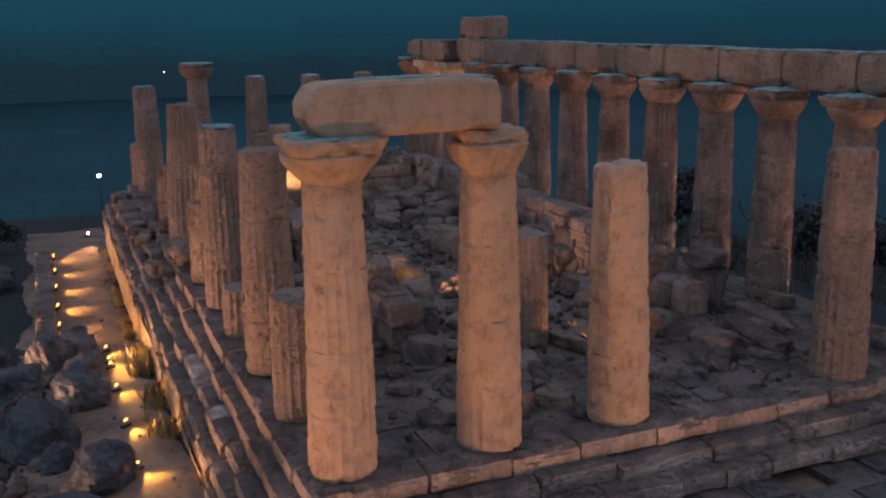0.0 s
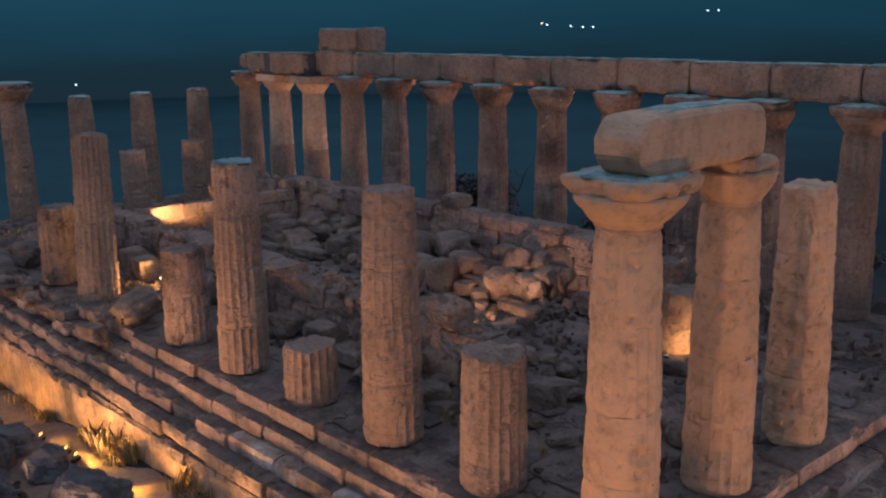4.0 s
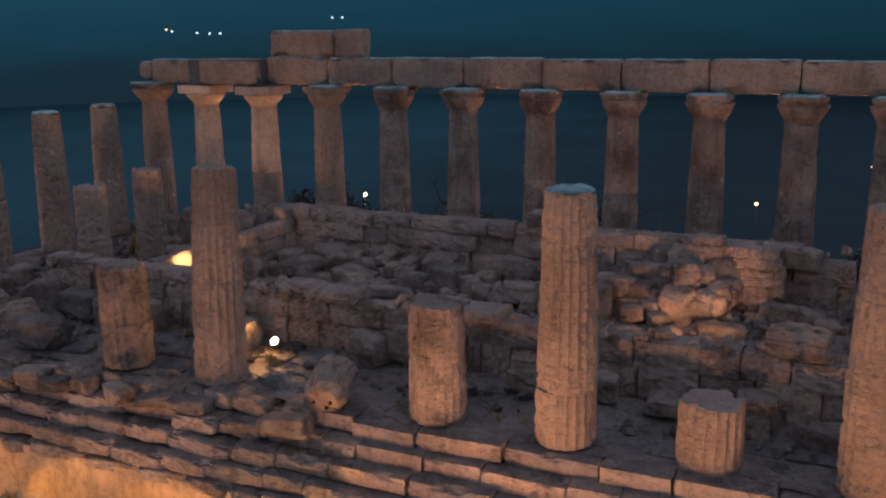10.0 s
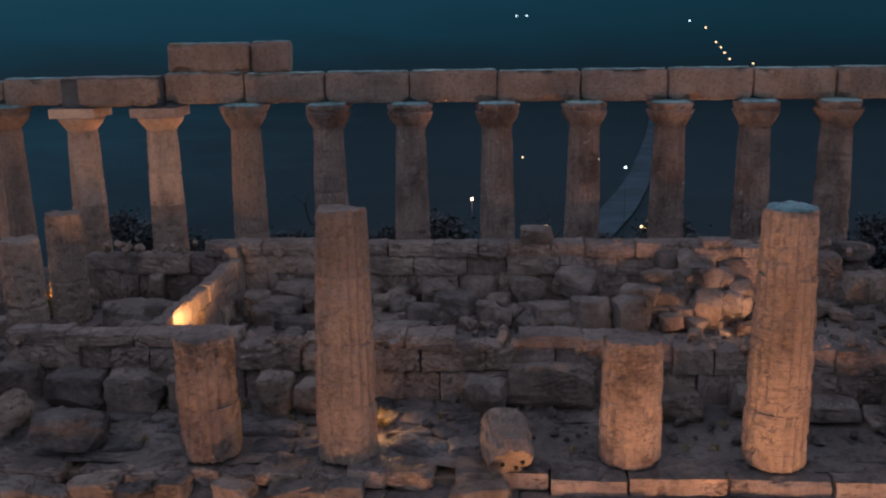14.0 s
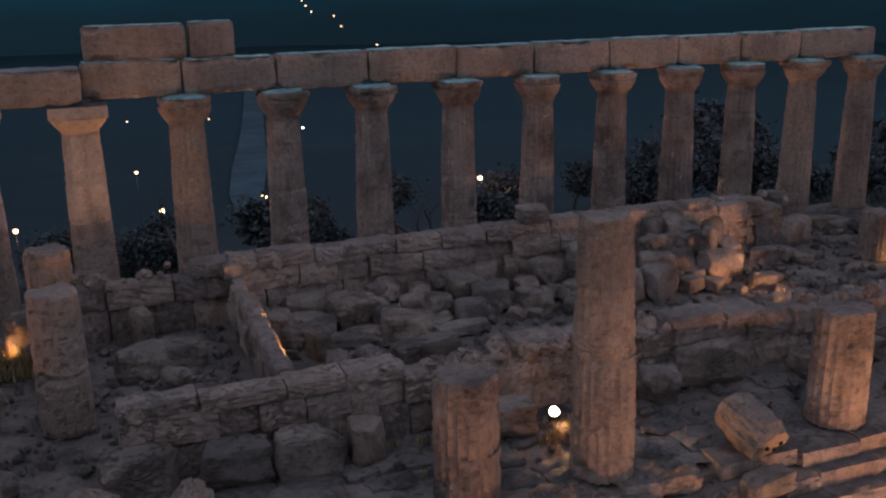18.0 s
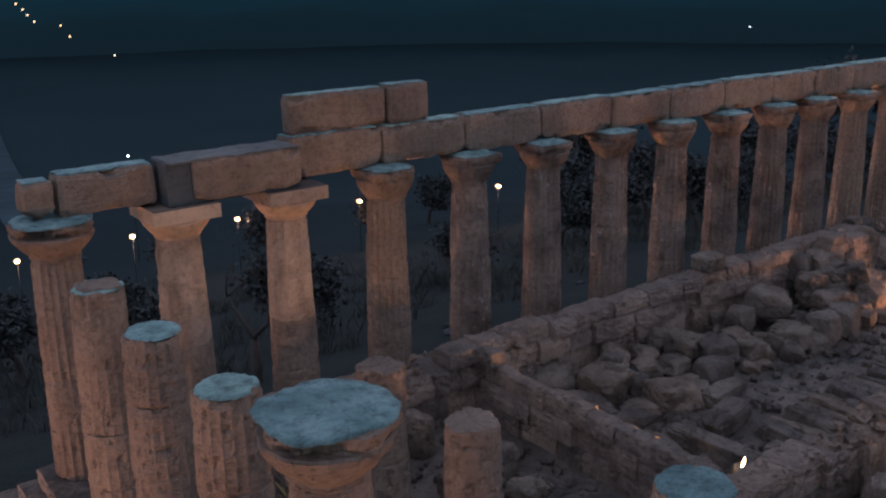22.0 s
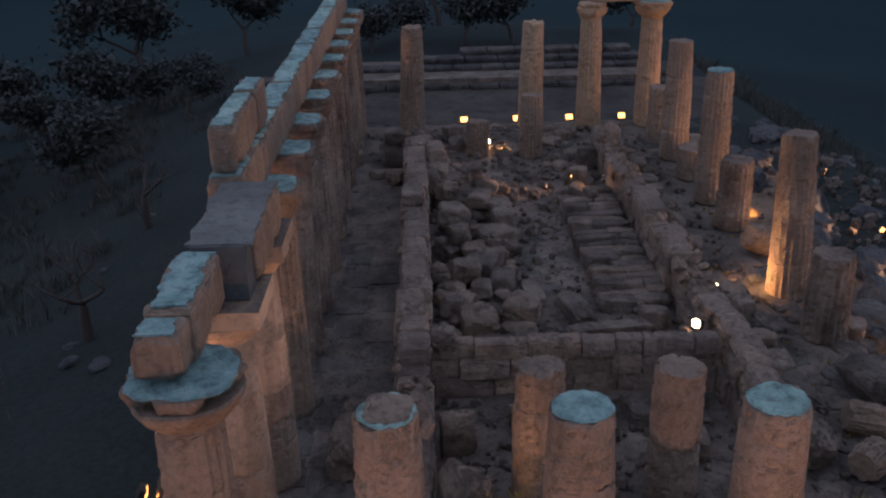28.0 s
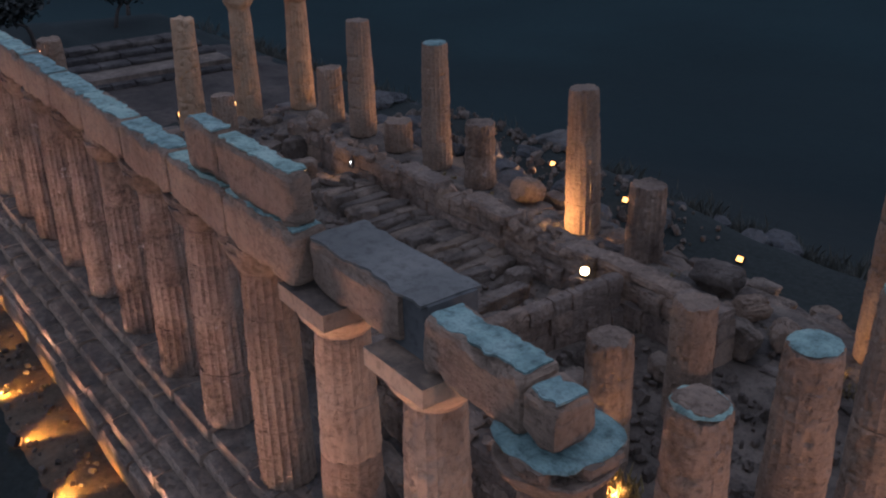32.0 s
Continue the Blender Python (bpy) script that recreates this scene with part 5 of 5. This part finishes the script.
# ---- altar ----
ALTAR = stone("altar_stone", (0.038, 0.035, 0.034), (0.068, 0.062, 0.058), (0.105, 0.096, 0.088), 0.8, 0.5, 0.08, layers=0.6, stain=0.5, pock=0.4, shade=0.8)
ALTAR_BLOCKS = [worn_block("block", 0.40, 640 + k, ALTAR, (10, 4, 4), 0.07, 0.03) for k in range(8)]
altar = empty("altar", pose(0, 0, 0), "broad ruined stepped altar of grey stone east of the temple", "altar")
for x, y0, y1, z, h in ((58.5, -7.5, 24.5, -2.6, 0.45), (60.2, -7.0, 23.5, -2.3, 0.4), (61.9, -6.0, 21.0, -1.95, 0.4), (63.4, -5.5, 12.5, -1.55, 0.45), (64.6, -5.0, 8.0, -1.15, 0.45)):
    y = y0
    while y < y1:
        l = stair_rng.uniform(1.4, 3.0)
        part("block", stair_rng.choice(ALTAR_BLOCKS), altar, pose(x + 0.7, y + l / 2, z - h, 0, 0, 90 + stair_rng.uniform(-1.5, 1.5)) @ Matrix.Diagonal((l, 1.9, h / 0.4, 1)))
        y += l
bm = bmesh.new()
bmesh.ops.create_cube(bm, size=1, matrix=Matrix.Translation((62.6, 7.0, -2.75)) @ Matrix.Diagonal((7.0, 26.0, 1.0, 1)))
part("core", bm, altar, mat=RUBBLE)

# ---- plants ----
def tube(verts, faces, pts, radii, sides=6):
    base = len(verts)
    for k, (p, r) in enumerate(zip(pts, radii)):
        d = (Vector(pts[min(k + 1, len(pts) - 1)]) - Vector(pts[max(k - 1, 0)])).normalized()
        q = d.to_track_quat("Z", "Y")
        for a in range(sides):
            t = 2 * math.pi * a / sides
            verts.append(Vector(p) + q @ Vector((math.cos(t) * r, math.sin(t) * r, 0)))
    for k in range(len(pts) - 1):
        for a in range(sides):
            b = (a + 1) % sides
            faces.append((base + k * sides + a, base + k * sides + b, base + (k + 1) * sides + b, base + (k + 1) * sides + a))
    faces.append([base + a for a in range(sides)][::-1])
    faces.append([base + (len(pts) - 1) * sides + a for a in range(sides)])


def branch(rng, verts, faces, tips, p, d, length, r, depth):
    pts, radii, n = [p], [r], 4
    for k in range(n):
        d = (d + Vector((rng.uniform(-1, 1), rng.uniform(-1, 1), rng.uniform(-0.4, 0.7))) * 0.22).normalized()
        p = p + d * length / n
        pts.append(p)
        radii.append(r * (1 - 0.45 * (k + 1) / n))
    tube(verts, faces, pts, radii)
    tips.append((p, depth))
    if depth:
        for k in range(rng.choice((2, 3))):
            side = Vector((rng.uniform(-1, 1), rng.uniform(-1, 1), rng.uniform(-0.1, 0.8))).normalized()
            branch(rng, verts, faces, tips, pts[-1 - (k == 2)], (d * 0.6 + side).normalized(), length * rng.uniform(0.6, 0.85), radii[-1] * 0.75, depth - 1)


def tree_meshes(seed, height, spread, leafy=1500, depth=3, mat=None):
    rng = random.Random(seed)
    v, f, tips = [], [], []
    branch(rng, v, f, tips, Vector((0, 0, -0.3)), Vector((rng.uniform(-0.1, 0.1), rng.uniform(-0.1, 0.1), 1)), height * 0.36, height * 0.045, depth)
    trunk = mesh("trunk", v, f, BARK, True)
    if not leafy:
        return trunk, None
    lv, lf = [], []
    ends = [t for t, dpt in tips if dpt <= 1]
    for k in range(leafy):
        c = rng.choice(ends) + Vector((rng.gauss(0, 1), rng.gauss(0, 1), rng.gauss(0, 0.75))) * spread
        a = Vector((rng.uniform(-1, 1), rng.uniform(-1, 1), rng.uniform(-0.5, 1))).normalized()
        b = a.cross(Vector((rng.uniform(-1, 1), rng.uniform(-1, 1), rng.uniform(-1, 1)))).normalized()
        s = rng.uniform(0.16, 0.36)
        i = len(lv)
        lv += [c - a * s, c + b * s * 0.45, c + a * s, c - b * s * 0.45]
        lf.append((i, i + 1, i + 2, i + 3))
    return trunk, mesh("crown", lv, lf, mat or LEAF)


KINDS = [tree_meshes(40 + k, 6.0 + k % 3, 0.7, 3600) for k in range(5)]
tree_rng = random.Random(8)


def tree(x, y, scale, k):
    t = empty("tree", pose(x, y, ground_height(x, y) - 0.2, 0, 0, tree_rng.uniform(0, 360)) @ Matrix.Scale(scale, 4), "dark olive tree with a dense uneven crown on the slope", "tree", "trees round the temple")
    part("trunk", KINDS[k][0], t)
    part("crown", KINDS[k][1], t)


for x, y, sc in ((76, 7, 1.15), (78, 2, 1.2), (80, 14, 1.0), (75, 18, 0.9), (82, -6, 1.0), (68, 44, 1.4), (62, 31, 1.0), (70, 36, 1.2), (55, 36, 1.1), (46, 33, 1.0), (15, 34, 1.0), (8, 38, 1.2),
                 (0, 35, 1.0), (-8, 40, 1.2), (12, 52, 1.3), (-4, 58, 1.3), (65, 62, 1.5), (80, 52, 1.5), (-18, 50, 1.2), (90, 30, 1.3), (48, 78, 1.5), (5, 84, 1.5),
                 (-14, 72, 1.4), (28, 92, 1.5), (66, 92, 1.6), (-24, 34, 1.1), (-2.5, -8.5, 0.45), (100, 10, 1.4), (104, -12, 1.4), (4, 44, 1.3), (10, 45, 1.3), (18, 42, 1.2), (31, 41, 1.2), (42, 42, 1.3), (50, 44, 1.3), (57, 46, 1.4), (63, 50, 1.4), (8, 66, 1.5), (74, 70, 1.6), (-10, 62, 1.4), (-20, 60, 1.4), (36, 76, 1.6), (60, 40, 1.2), (75, 44, 1.3), (84, 40, 1.4)):
    tree(x + tree_rng.uniform(-1.5, 1.5), y + tree_rng.uniform(-1.5, 1.5), (sc if x > 72 or x < -12 else 0.68 * sc if x > 46 else 0.78 * sc if y < 37 else 0.56 * sc) * tree_rng.uniform(0.85, 1.1), tree_rng.randrange(5))
for x, y, sd in ((34.5, 26.5, 71), (9.5, 26.0, 72), (21.0, 25.5, 73)):
    b = empty("bare_tree", pose(x, y, ground_height(x, y) - 0.2), "leafless tree with twisted dark branches on the north slope", "tree", "bare trees")
    part("trunk", tree_meshes(sd, 6.5, 0, 0, 5)[0], b)


def tufts(name, spots, mat, label, cat, blade, count, spread):
    rng = random.Random(len(spots))
    v, f = [], []
    for x, y, z, s in spots:
        for k in range(count):
            px, py = x + rng.gauss(0, spread * s), y + rng.gauss(0, spread * s)
            h, a = blade * s * rng.uniform(0.5, 1.2), rng.uniform(0, 6.28)
            lean = rng.uniform(0.1, 0.6) * h
            w = 0.02 * s + 0.008
            i = len(v)
            c, sn = math.cos(a), math.sin(a)
            v += [(px - sn * w, py + c * w, z), (px + sn * w, py - c * w, z), (px + c * lean * 0.4 + sn * w * 0.6, py + sn * lean * 0.4 - c * w * 0.6, z + h * 0.6), (px + c * lean, py + sn * lean, z + h)]
            f += [(i, i + 1, i + 2), (i, i + 2, i + 3)]
    return tagged(part(name, mesh(name, v, f, mat)), label, cat, kind="stuff")


g_rng = random.Random(3)
grass = [(23.6 + g_rng.uniform(-4, 7), -2.55 + g_rng.uniform(-0.2, 0.15), g_rng.uniform(0.6, 1.3)) for k in range(8)] + [(g_rng.uniform(2, 22), -2.5, g_rng.uniform(0.3, 0.6)) for k in range(14)]
tufts("dry_grass", [(x, y, -3.5 + bank(x, y), d) for x, y, d in grass],
      GRASS, "dry yellow grass tufts along the foundation wall", "grass", 0.6, 60, 0.2)
tufts("weeds", [(g_rng.uniform(0, 37), g_rng.uniform(0.3, 2.8), 0.0, g_rng.uniform(0.15, 0.4)) for k in range(40)] + [(15.4 + g_rng.uniform(-0.9, 0.7), 1.9 + g_rng.uniform(-0.6, 0.3), 0.0, 0.35) for k in range(14)] + [(3.5 + g_rng.uniform(-0.6, 0.6), 2.0 + g_rng.uniform(-0.5, 0.5), 0.0, 0.7) for k in range(6)] + [(3.7 + g_rng.uniform(-0.4, 0.5), 10.4 + g_rng.uniform(-0.4, 0.4), 0.0, g_rng.uniform(0.9, 1.5)) for k in range(9)],
      GRASS, "low dry weeds between the paving stones", "weeds", 0.5, 28, 0.2)
slope = []
for k in range(900):
    x, y = g_rng.uniform(-25, 80), g_rng.choice((g_rng.uniform(27.5, 60), g_rng.uniform(-26, -6.5)))
    if -12.0 < y < 0:
        y -= 6.0
    slope.append((x, y, ground_height(x, y) - 0.05, g_rng.uniform(0.7, 1.8)))
for k in range(8):
    x, y = g_rng.uniform(-8, 46), g_rng.uniform(23, 30)
    sz = 0.35 + 0.6 * g_rng.random() ** 2
    loose(x, y, ground_height(x, y) - 0.22 * sz, sz * 1.2, sz, sz * 0.6, "slope", g_rng.uniform(0, 180), 10, "rocks on the north slope", "grey rock on the dark north slope below the path")
tufts("scrub", slope, SCRUB, "low dark scrub over the slopes", "scrub", 0.7, 40, 0.4)

# ---- distance: road and lamps ----
road_pts = [(34, 136), (34, 160), (44, 220), (66, 340), (110, 580), (175, 960)]
rv, rf = [], []
steps_road = []
for k in range(len(road_pts) - 1):
    for j in range(24):
        t = j / 24
        steps_road.append((road_pts[k][0] * (1 - t) + road_pts[k + 1][0] * t, road_pts[k][1] * (1 - t) + road_pts[k + 1][1] * t))
for k, (x, y) in enumerate(steps_road):
    nx_, ny_ = steps_road[min(k + 1, len(steps_road) - 1)]
    px_, py_ = steps_road[max(k - 1, 0)]
    d = Vector((nx_ - px_, ny_ - py_)).normalized()
    wd = (2.6 + min(3.0, 0.02 * (y - 136))) * min(1.0, 0.1 + (y - 136) / 70)
    for sgn in (-1, 0, 1):
        xx, yy = x - d.y * sgn * wd, y + d.x * sgn * wd
        rv.append((xx, yy, drape(xx, yy) + 0.2 + 0.002 * y))
for k in range(len(steps_road) - 1):
    for j in (0, 1):
        rf.append((3 * k + j, 3 * k + j + 1, 3 * k + 3 + j + 1, 3 * k + 3 + j))
tagged(part("road", mesh("road", rv, rf, ROAD, True)), "pale country road running away through the valley", "road", kind="structure")


def street_lamp(x, y, ztop, hot=True, power=0.0):
    z0 = ground_height(x, y)
    s = empty("street_lamp", pose(x, y, z0), "street lamp on a thin post glowing in the dusk", "street lamp", "street lamps in the valley")
    v, f = [], []
    h = max(2.5, ztop - z0)
    tube(v, f, [Vector((0, 0, 0)), Vector((0, 0, h * 0.5)), Vector((0, 0, h))], [0.05, 0.04, 0.03])
    part("post", mesh("post", v, f, METAL, True), s)
    part("lantern", rock("lantern", (0.24, 0.24, 0.2) if hot else (0.11, 0.11, 0.1), 3, LAMP_STREET if hot else LAMP_WHITE, 3, 4, 0.0), s, pose(0, 0, h + 0.15))
    if power:
        ld = bpy.data.lights.new("street", "POINT")
        ld.energy, ld.color, ld.shadow_soft_size = power, WARM, 0.25
        new("street_light", ld).location = (x + 0.4, y - 0.6, z0 + h + 0.1)


for lx, ly, lz in ((33.3, 79.6, -12.2), (45.2, 75.6, -11.5), (58.0, 68.5, -10.6), (23.3, 81.5, -12.6), (13.1, 83.0, -13.4), (-0.7, 82.5, -13.9), (13.6, 133.4, -19.1), (-31.6, 90.9, -13.5)):
    street_lamp(lx, ly, lz, True, 350)
street_lamp(36.5, 120.0, -12.0, False)
street_lamp(-7.5, -2.0, -0.6, False)


def far_lamp(az, el, mat, size=1.4):
    a, e = radians(az), radians(el)
    d = 1080.0 if el > -3.4 else min(1080.0, 66.0 / math.tan(-e))
    ob = new("far_lamp", rock("far_lamp", (size * d / 1080,) * 3, 2, mat, 2.5, 3, 0.0))
    ob.location = (12 + d * math.cos(a), -12 + d * math.sin(a), 10 + d * math.tan(e))
    tagged(ob, "tiny glowing lamp far off in the dark valley", "lamp", "far lamps")


for az, el in ((129.6, -0.4), (128.2, -0.5), (127.5, -0.55), (126.9, -0.55), (120.4, 0.3), (119.8, 0.3), (88.9, 0.2), (88.3, 0.2), (79.0, -0.2), (143.0, -2.0), (144.5, -2.1), (157.2, -3.4), (36.4, -3.4), (26.3, -3.9), (25.0, -3.8), (24.2, -3.85), (21.6, -3.8)):
    far_lamp(az, el, FAR_WHITE, 1.0)
for az, el in ((129.9, -0.3), (78.1, -0.6), (77.5, -1.4), (77.2, -1.7), (77.0, -2.0), (76.7, -2.35), (75.4, -2.6), (75.0, -3.2), (172.8, -2.9), (73.0, -4.3), (27.0, -4.1), (83.4, -8.3), (84.9, -8.6), (88.0, -8.2)):
    far_lamp(az, el, FAR_WARM, 1.0)
for az, el in ((80.2, -5.4),):
    far_lamp(az, el, FAR_RED, 1.0)

# ---- small rubble ----
def litter(name, spots, label, seed, mat):
    rng = random.Random(seed)
    base, faces = cube_grid(2)
    verts, out = [], []
    for x, y, z, sz in spots:
        m = Euler((rng.uniform(0, 6), rng.uniform(0, 6), rng.uniform(0, 6))).to_matrix() @ Matrix.Diagonal((rng.uniform(0.7, 1.3), rng.uniform(0.6, 1.1), rng.uniform(0.5, 0.9)))
        off = len(verts)
        for p in base:
            q = Vector(p) * (0.78 if abs(p[0]) + abs(p[1]) + abs(p[2]) > 2.5 else 1.0) * rng.uniform(0.82, 1.12)
            q = m @ q * sz * 0.5
            verts.append((x + q.x, y + q.y, z + q.z + sz * 0.22))
        out += [[i + off for i in f] for f in faces]
    tagged(part(name, mesh(name, verts, out, mat)), label, "rubble", kind="stuff")


l_rng = random.Random(77)
spots = [(l_rng.uniform(10.2, 31), l_rng.uniform(4.1, 11.7), -0.04, 0.07 + 0.3 * l_rng.random() ** 2.5) for k in range(1000)]
spots += [(l_rng.uniform(0.5, 36.8), l_rng.uniform(0.8, 3.0), 0.0, 0.05 + 0.22 * l_rng.random() ** 2) for k in range(260)]
spots += [(l_rng.uniform(30.5, 36.8), l_rng.uniform(3.0, 15.0), -0.02, 0.06 + 0.3 * l_rng.random() ** 2) for k in range(260)]
spots += [(l_rng.uniform(1.2, 9.2), l_rng.uniform(4.0, 12.0), -0.03, 0.06 + 0.28 * l_rng.random() ** 2) for k in range(450)]
spots += [(l_rng.uniform(23, 28), l_rng.gauss(10.6, 0.8), 0.0, 0.12 + 0.3 * l_rng.random() ** 2) for k in range(260)]
litter("rubble", spots, "small broken stones littering the temple floor", 5, RUBBLE)
tops = [(l_rng.uniform(6.2, 30.6), 3.55 + l_rng.uniform(-0.4, 0.4), 1.30 + l_rng.uniform(-0.1, 0.12), 0.12 + 0.3 * l_rng.random()) for k in range(150)]
tops += [(l_rng.uniform(5, 31), 12.3 + l_rng.uniform(-0.4, 0.4), 1.62 + l_rng.uniform(-0.1, 0.2), 0.1 + 0.25 * l_rng.random()) for k in range(110)]
litter("wall_rubble", tops, "loose stones bedded along the broken wall tops", 6, WALL)
edge = [(l_rng.uniform(-1, 38), -2.5 - l_rng.random() ** 2 * 1.5, None, 0.04 + 0.13 * l_rng.random() ** 3) for k in range(160)]
edge += [(l_rng.uniform(-2, 44), 18.2 + l_rng.random() * 1.6, -2.95, 0.05 + 0.2 * l_rng.random() ** 2) for k in range(380)]
edge += [(l_rng.uniform(16, 40), l_rng.uniform(-10.5, -4.7), None, 0.1 + 0.4 * l_rng.random() ** 2) for k in range(420)]
edge = [(x, y, -3.5 + bank(x, y) if z is None else z, d) for x, y, z, d in edge]
litter("path_stones", edge, "small stones scattered along the paths", 7, RUBBLE)
